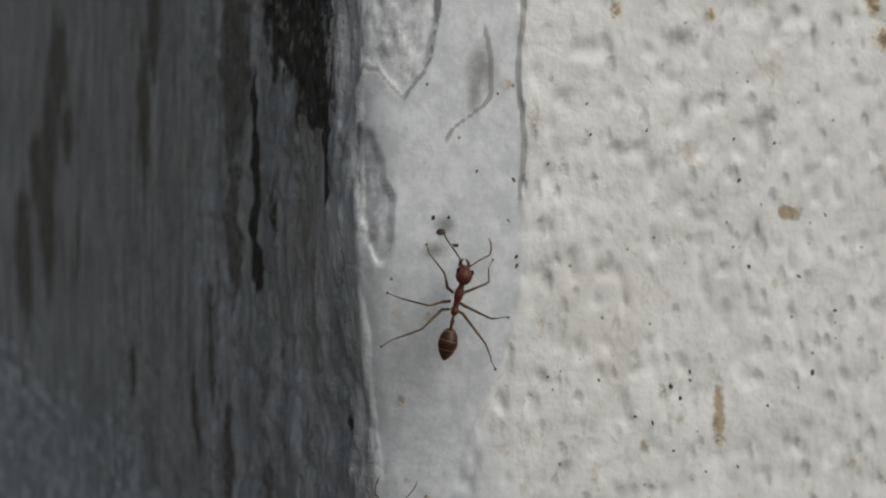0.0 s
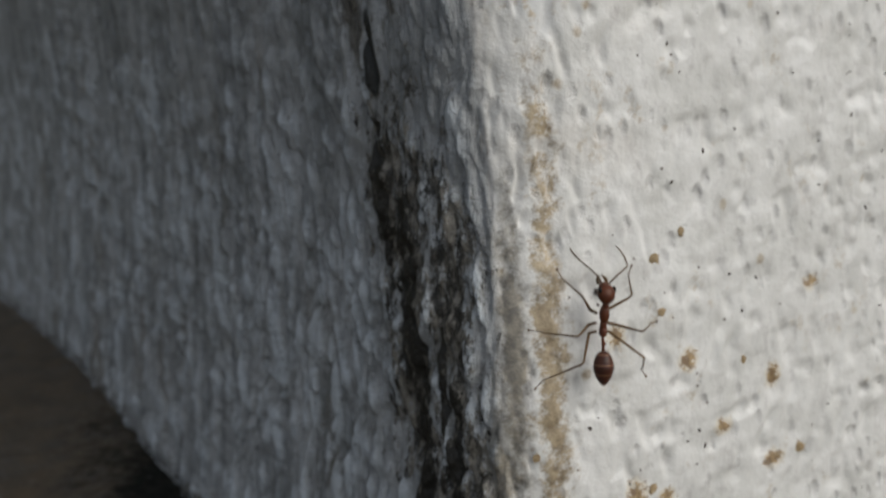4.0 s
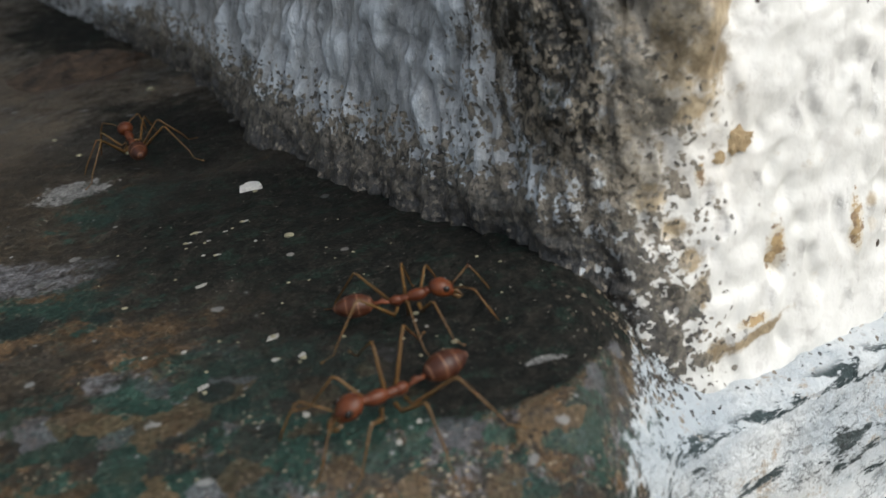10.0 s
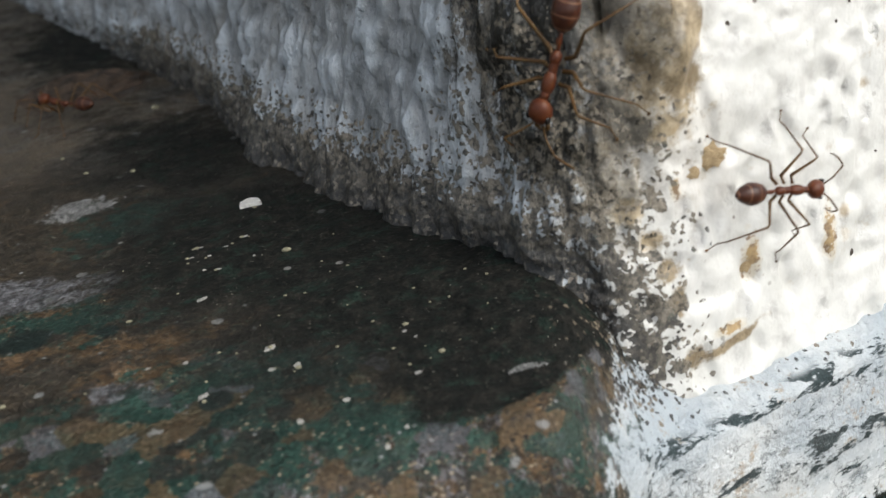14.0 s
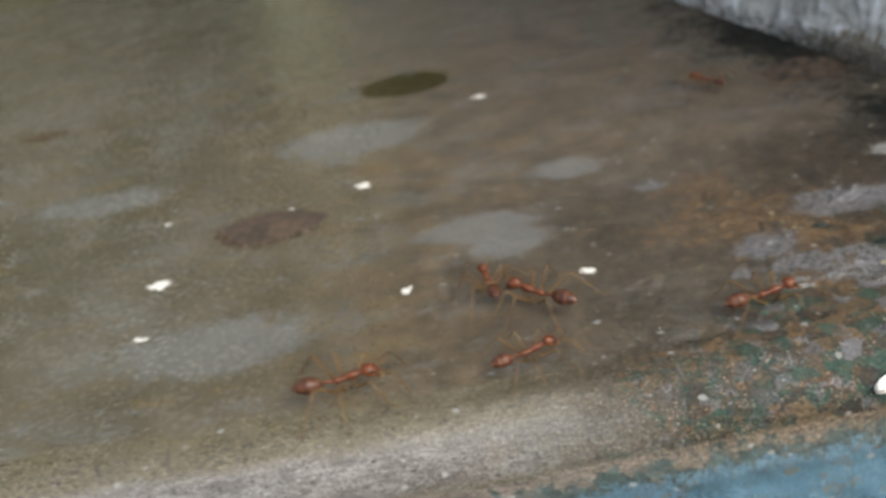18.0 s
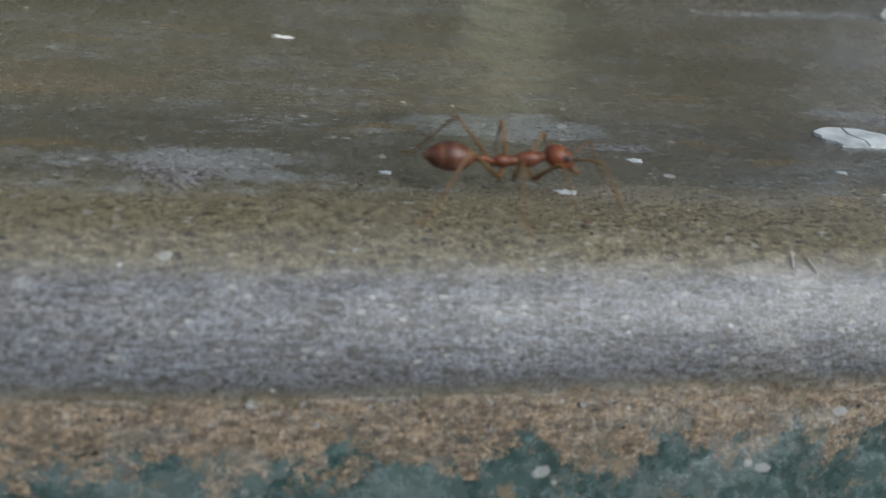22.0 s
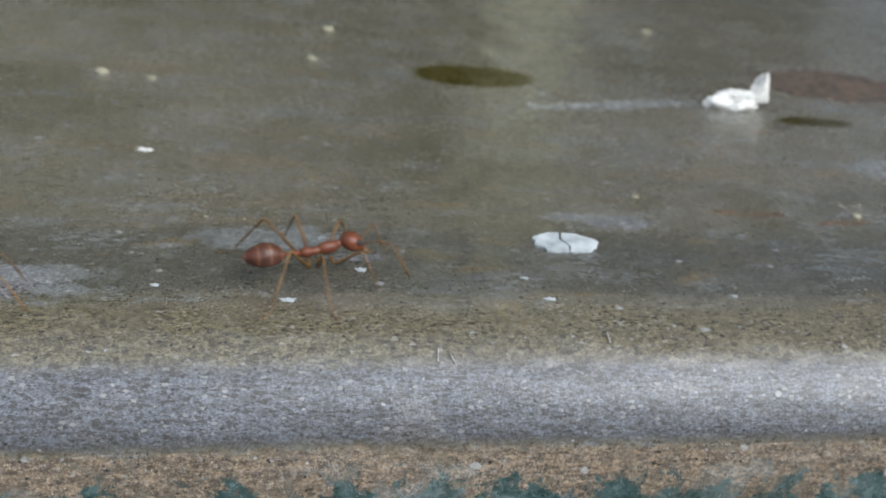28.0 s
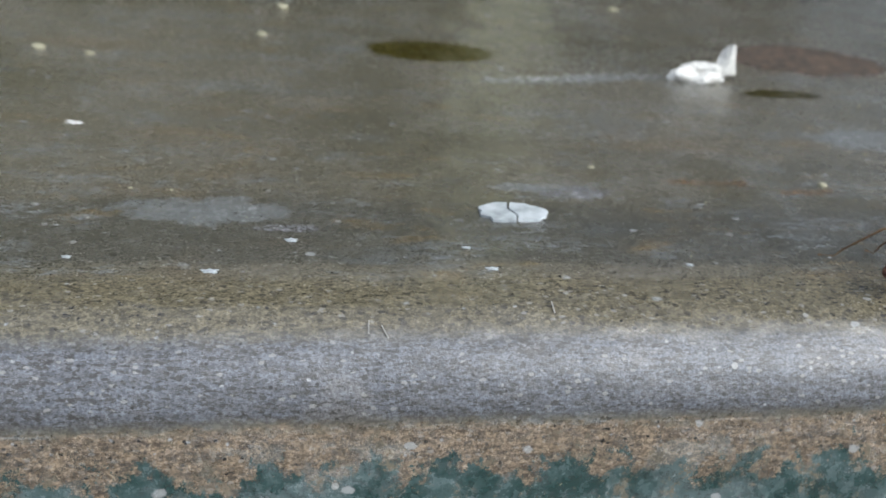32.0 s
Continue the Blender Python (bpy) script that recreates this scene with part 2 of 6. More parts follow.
# ---- materials ----
def cement_material():
    n = Nodes("stained cement", 0.4)
    big, mid, fine = n.noise(0.35, 4), n.noise(1.6, 5, 0.6), n.noise(14, 4, 0.65)
    tiny, pin = n.noise(38, 3, 0.65), n.noise(24, 2, 0.5, (0.6, 1.0, 1.0))
    rag, ragfine = n.noise(2.5, 6, 0.65), n.noise(7, 7, 0.75)
    patch = n.noise(3.3, 7, 0.75, (1.0, 1.1, 0.9))
    other = n.noise(6.6, 8, 0.82, (0.9, 1.15, 1.05))
    grit, tint = n.cells(17.0, "F1", (0.9, 1.0, 1.0))
    # the far, smoother stretch
    col = n.mix(n.ramp(big, 0.35, 0.65), (0.066, 0.060, 0.041), (0.097, 0.088, 0.067))
    col = n.mix(n.math("MULTIPLY", n.ramp(mid, 0.46, 0.72), 0.6), col, (0.122, 0.117, 0.100))
    col = n.mix(n.mask("brown", mid, 0.6, 0.2, 0.9), col, n.mix(n.ramp(n.noise(2.2, 6, 0.7), 0.35, 0.65), (0.054, 0.041, 0.025), (0.112, 0.080, 0.045)))
    col = n.mix(n.math("MULTIPLY", n.ramp(fine, 0.46, 0.28), 0.6), col, (0.030, 0.028, 0.023))
    col = n.mix(n.math("MULTIPLY", n.ramp(n.noise(0.9, 6, 0.7, (0.6, 1.3, 1.0)), 0.54, 0.66), 0.6), col, (0.105, 0.084, 0.055))
    col = n.mix(n.math("MULTIPLY", n.ramp(n.noise(1.2, 6, 0.72, (0.55, 1.5, 1.0)), 0.58, 0.68), 0.5), col, (0.112, 0.122, 0.126))
    # darker band behind the nose: the weaker sheen there painted in
    col = n.mix(n.math("MULTIPLY", n.mask("dim", mid, 0.7, 0.2, 0.8), 0.6), col, (0.038, 0.039, 0.035))
    col = n.mix(n.math("MULTIPLY", n.ramp(n.noise(13, 5, 0.75, (0.6, 1.0, 1.0)), 0.64, 0.72), 0.35), col, (0.19, 0.195, 0.19))
    # bluish glints of the glossy top, painted in as stretched patches
    glints = n.math("MULTIPLY", n.ramp(n.noise(1.7, 7, 0.75, (0.5, 1.3, 1.0)), 0.50, 0.60), n.ramp(n.noise(15, 5, 0.75, (0.5, 1.4, 1.0)), 0.46, 0.58))
    col = n.mix(n.math("MULTIPLY", glints, 0.6), col, (0.150, 0.162, 0.168))
    col = n.mix(n.math("MULTIPLY", n.ramp(n.noise(26, 4, 0.75, (0.45, 1.3, 1.0)), 0.60, 0.68), 0.55), col, (0.20, 0.20, 0.19))
    col = n.mix(n.math("MULTIPLY", n.ramp(n.noise(19, 4, 0.75, (0.5, 1.2, 1.0)), 0.42, 0.33), 0.55), col, (0.034, 0.030, 0.024))
    col = n.mix(n.math("MULTIPLY", n.ramp(n.noise(2.3, 6, 0.72, (0.5, 1.4, 1.0)), 0.56, 0.66), 0.5), col, (0.125, 0.088, 0.038))
    # rust, mauve lichen, green paint and a near-black tone
    worn = n.mask("worn", mid, 0.5, 0.2, 0.8)
    col = n.mix(n.math("MULTIPLY", worn, 0.9), col, n.mix(n.ramp(other, 0.4, 0.6), (0.032, 0.025, 0.017), (0.072, 0.055, 0.038)))
    soil = n.math("MULTIPLY", worn, n.ramp(n.noise(3.7, 8, 0.8), 0.34, 0.58))
    col = n.mix(n.math("MULTIPLY", soil, 0.7), col, n.mix(n.ramp(fine, 0.4, 0.7), (0.018, 0.016, 0.012), (0.040, 0.035, 0.028)))
    col = n.mix(n.mask("rust", n.noise(4.6, 8, 0.84, (1.0, 1.1, 0.9)), 2.4, 0.50, 0.66), col, n.mix(n.ramp(fine, 0.3, 0.7), (0.046, 0.029, 0.016), (0.135, 0.084, 0.042)))
    col = n.mix(n.mask("mauve", n.noise(6, 8, 0.82, (1.1, 0.9, 1.0)), 1.9, 0.44, 0.62), col, n.mix(n.ramp(tiny, 0.38, 0.60), (0.045, 0.041, 0.041), (0.150, 0.147, 0.155)))
    col = n.mix(n.mask("green", other, 2.6, 0.52, 0.62), col, n.mix(n.ramp(ragfine, 0.3, 0.7), (0.009, 0.026, 0.021), (0.027, 0.062, 0.047)))
    col = n.mix(n.math("MULTIPLY", n.mask("gritty", None, 0, 0.1, 0.95), n.ramp(n.noise(30, 4, 0.7), 0.62, 0.72)), col, (0.17, 0.155, 0.125))
    col = n.mix(n.math("MULTIPLY", n.mask("gritty", None, 0, 0.1, 0.95), n.ramp(n.math("ADD", n.noise(12, 6, 0.78), n.math("MULTIPLY", grit, 0.1)), 0.50, 0.38)), col, (0.016, 0.016, 0.013))
    # loose grit: each grain of its own tone
    gd, gc = n.cells(46.0, "F1", (0.8, 1.0, 1.0))
    sand = n.mix(n.ramp(gc, 0.25, 0.75), (0.020, 0.019, 0.016), (0.235, 0.195, 0.14))
    sandy = n.math("MULTIPLY", n.math("MULTIPLY", n.ramp(gd, 0.42, 0.26), n.ramp(n.math("ABSOLUTE", n.math("SUBTRACT", gc, 0.5)), 0.10, 0.20)), n.mask("sandy", mid, 0.5, 0.1, 0.9))
    col = n.mix(n.math("MULTIPLY", sandy, 0.8), col, sand)
    _, pr, pg = n.patches(8.0, 0.16, 7.0, (0.85, 1.1, 1.1))
    scaly = n.mask("scaly", mid, 0.4, 0.1, 0.9)

    def band(lo, hi):
        return n.math("MULTIPLY", n.math("MULTIPLY", n.ramp(pr, lo - 0.005, lo + 0.005), n.ramp(pr, hi + 0.005, hi - 0.005)), scaly)

    col = n.mix(n.math("MULTIPLY", band(0.02, 0.20), 0.75), col, n.mix(pg, (0.052, 0.036, 0.020), (0.112, 0.076, 0.040)))
    col = n.mix(n.math("MULTIPLY", band(0.22, 0.38), 0.70), col, n.mix(pg, (0.050, 0.050, 0.055), (0.125, 0.128, 0.142)))
    col = n.mix(n.math("MULTIPLY", band(0.40, 0.58), 0.75), col, n.mix(pg, (0.010, 0.026, 0.021), (0.026, 0.062, 0.047)))
    col = n.mix(n.math("MULTIPLY", band(0.60, 0.72), 0.70), col, (0.017, 0.016, 0.014))
    lich = n.mask("lichen", n.math("ADD", n.math("MULTIPLY", n.noise(9, 7, 0.8), 0.6), n.math("MULTIPLY", n.noise(2.6, 6, 0.75), 0.4)), 1.3, 0.46, 0.60)
    lich = n.math("MULTIPLY", lich, n.ramp(n.noise(5.5, 6, 0.75), 0.38, 0.50, 0.25, 1.0))
    col = n.mix(n.math("MULTIPLY", lich, 0.75), col, n.mix(n.ramp(n.noise(22, 4, 0.75), 0.40, 0.60), (0.048, 0.045, 0.046), (0.180, 0.182, 0.195)))
    col = n.mix(n.mask("drop", rag, 0.25, 0.42, 0.56), col, n.mix(fine, (0.006, 0.012, 0.011), (0.016, 0.028, 0.024)))
    # near-black, speckled tone along the pillar's foot
    dark = n.mask("dark", n.math("ADD", n.math("MULTIPLY", ragfine, 0.55), n.math("MULTIPLY", mid, 0.45)), 1.3, 0.3, 0.7)
    near_black = n.mix(n.ramp(fine, 0.4, 0.75), (0.006, 0.007, 0.006), (0.024, 0.022, 0.018))
    near_black = n.mix(n.math("MULTIPLY", n.ramp(other, 0.52, 0.60), 0.6), near_black, (0.014, 0.030, 0.022))
    near_black = n.mix(n.ramp(tiny, 0.62, 0.72), near_black, (0.060, 0.055, 0.045))
    near_black = n.mix(n.ramp(n.noise(48, 2, 0.6), 0.70, 0.76), near_black, (0.20, 0.19, 0.16))
    col = n.mix(dark, col, near_black)
    col = n.mix(n.mask("ring", ragfine, 0.8, 0.42, 0.55), col, n.mix(n.ramp(fine, 0.4, 0.6), (0.014, 0.011, 0.008), (0.085, 0.056, 0.038)))
    col = n.mix(n.math("MULTIPLY", n.mask("pale", n.noise(5, 7, 0.78), 1.3, 0.38, 0.60), 0.55), col, n.mix(fine, (0.110, 0.118, 0.118), (0.190, 0.202, 0.210)))
    col = n.mix(n.math("MULTIPLY", n.mask("chalk", ragfine, 1.5, 0.45, 0.60), 0.8), col, n.mix(n.ramp(fine, 0.3, 0.7), (0.10, 0.10, 0.095), (0.30, 0.30, 0.295)))
    col = n.mix(n.mask("olive", rag, 0.12, 0.46, 0.53), col, n.mix(mid, (0.018, 0.0145, 0.0008), (0.036, 0.029, 0.003)))
    # the rolled nose: yellow, lavender, brown, then flaking paint on the face
    col = n.mix(n.math("MULTIPLY", n.mask("yellow", rag, 0.7, 0.1, 1.0), 0.85), col, n.mix(n.ramp(n.noise(34, 4, 0.72, (0.7, 1.2, 1.2)), 0.36, 0.62), (0.050, 0.043, 0.027), (0.136, 0.117, 0.074)))
    grain = n.noise(15, 5, 0.78, (0.45, 2.0, 2.0))
    lav = n.mix(n.ramp(grain, 0.34, 0.62), (0.054, 0.053, 0.053), (0.090, 0.097, 0.112))
    lav = n.mix(n.math("MULTIPLY", n.ramp(n.noise(2.4, 5, 0.7, (0.8, 1.2, 1.2)), 0.52, 0.66), 0.5), lav, (0.105, 0.098, 0.090))
    lav = n.mix(n.math("MULTIPLY", n.ramp(n.noise(36, 3, 0.7, (0.6, 1.6, 1.6)), 0.515, 0.59), 0.92), lav, (0.030, 0.027, 0.024))
    lav = n.mix(n.math("MULTIPLY", n.ramp(n.noise(44, 3, 0.7, (0.7, 1.3, 1.3)), 0.58, 0.66), 0.5), lav, (0.150, 0.158, 0.175))
    rosy = n.raw("rosy")
    lav = n.mix(n.math("MULTIPLY", rosy, 0.8), lav, n.mix(n.ramp(n.noise(9, 6, 0.78, (0.4, 1.5, 1.5)), 0.38, 0.62), (0.070, 0.062, 0.056), (0.178, 0.166, 0.160)))
    col = n.mix(n.mask("nose", ragfine, 0.9, 0.1, 0.95), col, lav)
    face = n.mix(n.ramp(n.noise(20, 6, 0.8, (0.6, 1.5, 1.5)), 0.38, 0.62), (0.062, 0.048, 0.035), (0.185, 0.142, 0.098))
    face = n.mix(n.math("MULTIPLY", n.ramp(n.noise(46, 3, 0.7), 0.58, 0.66), 0.6), face, (0.27, 0.225, 0.165))
    face = n.mix(n.math("MULTIPLY", rosy, 0.85), face, n.mix(n.ramp(n.noise(11, 6, 0.8, (0.5, 1.4, 1.4)), 0.38, 0.62), (0.062, 0.052, 0.047), (0.190, 0.158, 0.140)))
    col = n.mix(n.mask("face", n.noise(12, 6, 0.78, (0.5, 1.4, 1.4)), 1.0, 0.35, 0.65), col, face)
    col = n.mix(n.math("MULTIPLY", n.math("SUBTRACT", 1.0, dark), n.ramp(n.math("ADD", pin, n.math("MULTIPLY", tiny, 0.4)), 0.50, 0.43)), col, (0.016, 0.015, 0.013))
    pin_d, pin_c = n.cells(15.0, "F1", (0.85, 1.0, 1.0))
    col = n.mix(n.math("MULTIPLY", n.math("SUBTRACT", 1.0, dark), n.math("MULTIPLY", n.ramp(n.math("ADD", pin_d, n.math("MULTIPLY", tiny, 0.25)), 0.30, 0.20), n.ramp(pin_c, 0.46, 0.54))), col, (0.014, 0.013, 0.012))
    chip_d, chip_c = n.cells(13.0, "F1", (0.8, 1.0, 1.0))
    col = n.mix(n.math("MULTIPLY", n.math("SUBTRACT", 1.0, dark), n.math("MULTIPLY", n.ramp(n.math("ADD", chip_d, n.math("MULTIPLY", tiny, 0.3)), 0.30, 0.20), n.ramp(chip_c, 0.60, 0.70))), col, (0.20, 0.205, 0.205))
    salt = n.noise(58, 2, 0.6)
    col = n.times(col, n.mix(n.ramp(salt, 0.34, 0.66), (0.64, 0.64, 0.64), (1.30, 1.30, 1.30)))
    # pits and pale sand on the rolled edge
    vd, vr, _ = n.patches(33.0, 0.03, 30.0, (0.6, 1.1, 1.1))
    edgy = n.math("MAXIMUM", n.math("MAXIMUM", n.raw("nose"), n.raw("yellow")), n.math("MULTIPLY", n.raw("face"), 0.8))
    col = n.mix(n.math("MULTIPLY", n.math("MULTIPLY", n.ramp(vd, 0.50, 0.34), n.ramp(vr, 0.20, 0.17)), n.math("MULTIPLY", edgy, 0.75)), col, (0.024, 0.022, 0.019))
    col = n.mix(n.math("MULTIPLY", n.math("MULTIPLY", n.ramp(vd, 0.42, 0.28), n.ramp(vr, 0.86, 0.89)), n.math("MULTIPLY", edgy, 0.6)), col, (0.21, 0.205, 0.19))
    teal = n.mix(n.ramp(n.noise(7, 6, 0.7), 0.40, 0.62), (0.010, 0.030, 0.028), (0.042, 0.070, 0.069))
    col = n.mix(n.mask("teal", n.noise(4.5, 8, 0.8), 2.2, 0.49, 0.54), col, teal)
    blue = n.mix(n.ramp(n.noise(3, 5, 0.6), 0.35, 0.7), (0.046, 0.104, 0.150), (0.080, 0.158, 0.215))
    col = n.mix(n.mask("blue", other, 1.2, 0.46, 0.54), col, blue)
    col = n.mix(n.mask("moss", n.noise(4.4, 8, 0.82), 2.0, 0.50, 0.56), col, n.mix(mid, (0.011, 0.048, 0.026), (0.030, 0.090, 0.050)))
    _, fr, fg = n.patches(4.5, 0.35, 5.0, (0.7, 1.2, 1.2))
    onface = n.mask("face", None, 0, 0.8, 0.95)
    col = n.mix(n.math("MULTIPLY", n.math("MULTIPLY", n.ramp(fr, 0.16, 0.14), onface), 0.22), col, n.mix(fg, (0.10, 0.13, 0.135), (0.19, 0.22, 0.22)))
    col = n.mix(n.math("MULTIPLY", n.math("MULTIPLY", n.ramp(n.noise(24, 4, 0.75), 0.62, 0.68), onface), 0.7), col, (0.030, 0.040, 0.040))
    chipped = n.math("MULTIPLY", n.ramp(n.noise(5.5, 8, 0.84), 0.56, 0.61), n.mask("face"))
    col = n.mix(chipped, col, n.mix(fine, (0.058, 0.058, 0.046), (0.157, 0.128, 0.087)))
    # whitewash that runs over from the pillar
    washed = n.mask("wash", n.noise(5, 7, 0.78, (0.8, 1.2, 1.2)), 1.3, 0.46, 0.56)
    lime = n.mix(n.ramp(n.noise(1.2, 6, 0.7), 0.35, 0.65), (0.40, 0.45, 0.49), (0.66, 0.68, 0.68))
    lime = n.mix(n.math("MULTIPLY", n.ramp(n.noise(3.0, 8, 0.8), 0.56, 0.64), 0.8), lime, (0.34, 0.25, 0.15))
    lime = n.mix(n.math("MULTIPLY", n.ramp(n.noise(6, 8, 0.8, (0.5, 1.3, 1.3)), 0.55, 0.66), 0.6), lime, (0.14, 0.17, 0.18))
    lime = n.mix(n.ramp(n.noise(16, 3, 0.7), 0.66, 0.72), lime, (0.06, 0.07, 0.065))
    col = n.mix(washed, col, lime)
    cd, cr, cg = n.patches(42.0, 0.03, 30.0)
    crumbs = n.math("MULTIPLY", n.ramp(n.math("SUBTRACT", n.raw("crumby"), cr), 0.0, 0.03), n.ramp(cd, 0.62, 0.50))
    col = n.mix(n.math("MULTIPLY", crumbs, 0.92), col, n.mix(n.ramp(cg, 0.55, 0.95), (0.020, 0.018, 0.015), (0.20, 0.165, 0.12)))
    scuff = n.math("MULTIPLY", n.ramp(n.noise(2.4, 7, 0.75, (0.55, 2.0, 2.6)), 0.53, 0.57), n.mask("scuff", None, 0, 0.2, 0.8))
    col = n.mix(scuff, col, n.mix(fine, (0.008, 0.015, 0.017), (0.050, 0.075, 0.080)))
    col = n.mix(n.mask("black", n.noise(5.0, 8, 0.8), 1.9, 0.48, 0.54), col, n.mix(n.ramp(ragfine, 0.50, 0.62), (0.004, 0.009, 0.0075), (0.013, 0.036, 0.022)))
    scab = n.mask("scab", n.noise(5.5, 8, 0.8), 1.1, 0.44, 0.52)
    col = n.mix(scab, col, n.mix(n.ramp(n.noise(18, 5, 0.75), 0.40, 0.62), (0.012, 0.011, 0.011), (0.055, 0.049, 0.049)))
    torn = n.math("MULTIPLY", n.ramp(n.math("ABSOLUTE", n.math("SUBTRACT", n.noise(1.5, 8, 0.72), 0.5)), 0.012, 0.002), n.mask("face", None, 0, 0.5, 0.9))
    col = n.mix(n.math("MULTIPLY", torn, 0.6), col, (0.020, 0.024, 0.024))
    d, _ = n.cells(3.6)
    speck = n.math("MULTIPLY", n.ramp(n.math("ADD", d, n.math("MULTIPLY", fine, 0.06)), 0.11, 0.085), n.ramp(mid, 0.46, 0.56))
    col = n.mix(n.math("MULTIPLY", speck, 0.75), col, (0.27, 0.265, 0.25))
    sd, sr, _ = n.patches(8.0, 0.05, 12.0, (0.8, 1.1, 1.1))
    col = n.mix(n.math("MULTIPLY", n.math("MULTIPLY", n.ramp(n.math("ADD", sd, n.math("MULTIPLY", fine, 0.2)), 0.34, 0.26), n.ramp(sr, 0.10, 0.08)), n.math("SUBTRACT", 0.75, n.math("MULTIPLY", dark, 0.5))), col, (0.25, 0.255, 0.25))
    nrm = n.bump(n.math("MULTIPLY", n.math("ADD", n.math("MULTIPLY", fine, 0.6), mid), n.ramp(n.mask("gritty", None, 0, 0.1, 0.95), 0.0, 1.0, 0.05, 1.0)), 0.5, 0.03)
    coarse = n.math("MULTIPLY", n.mask("gritty", None, 0, 0.1, 0.95), n.math("ADD", n.noise(11, 5, 0.75), n.math("MULTIPLY", tint, 0.25)))
    nrm = n.bump(coarse, 0.9, 0.045, nrm)
    nrm = n.bump(n.math("MULTIPLY", n.math("ADD", tiny, n.math("MULTIPLY", grain, 0.5)), n.ramp(n.math("MAXIMUM", n.mask("gritty", None, 0, 0.1, 0.95), n.math("MULTIPLY", n.raw("nose"), 0.8)), 0.0, 1.0, 0.10, 1.0)), 0.4, 0.008, nrm)
    nrm = n.bump(n.math("MULTIPLY", n.ramp(n.noise(5, 7, 0.75), 0.48, 0.54), n.ramp(n.mask("face"), 0.0, 1.0, 0.2, 1.0)), 0.3, 0.012, nrm)
    gloss = n.ramp(n.math("ADD", fine, n.math("MULTIPLY", mid, 0.5)), 0.4, 1.1, 0.17, 0.33)
    gloss = n.math("ADD", gloss, n.math("MULTIPLY", n.math("MAXIMUM", n.mask("gritty", None, 0, 0.1, 0.95), n.math("MULTIPLY", n.raw("nose"), 0.7)), 0.25))
    n.put(n.b.inputs["Specular IOR Level"], n.ramp(n.math("MAXIMUM", n.math("MAXIMUM", dark, n.math("MAXIMUM", n.mask("black"), n.math("MULTIPLY", worn, 0.8))), n.math("MAXIMUM", n.math("MULTIPLY", n.mask("nose", None, 0, 0.1, 0.9), 0.5), n.mask("olive"))), 0.0, 1.0, 0.85, 0.18))
    return n.done(col, nrm, n.math("ADD", gloss, n.math("MULTIPLY", dark, 0.4)))


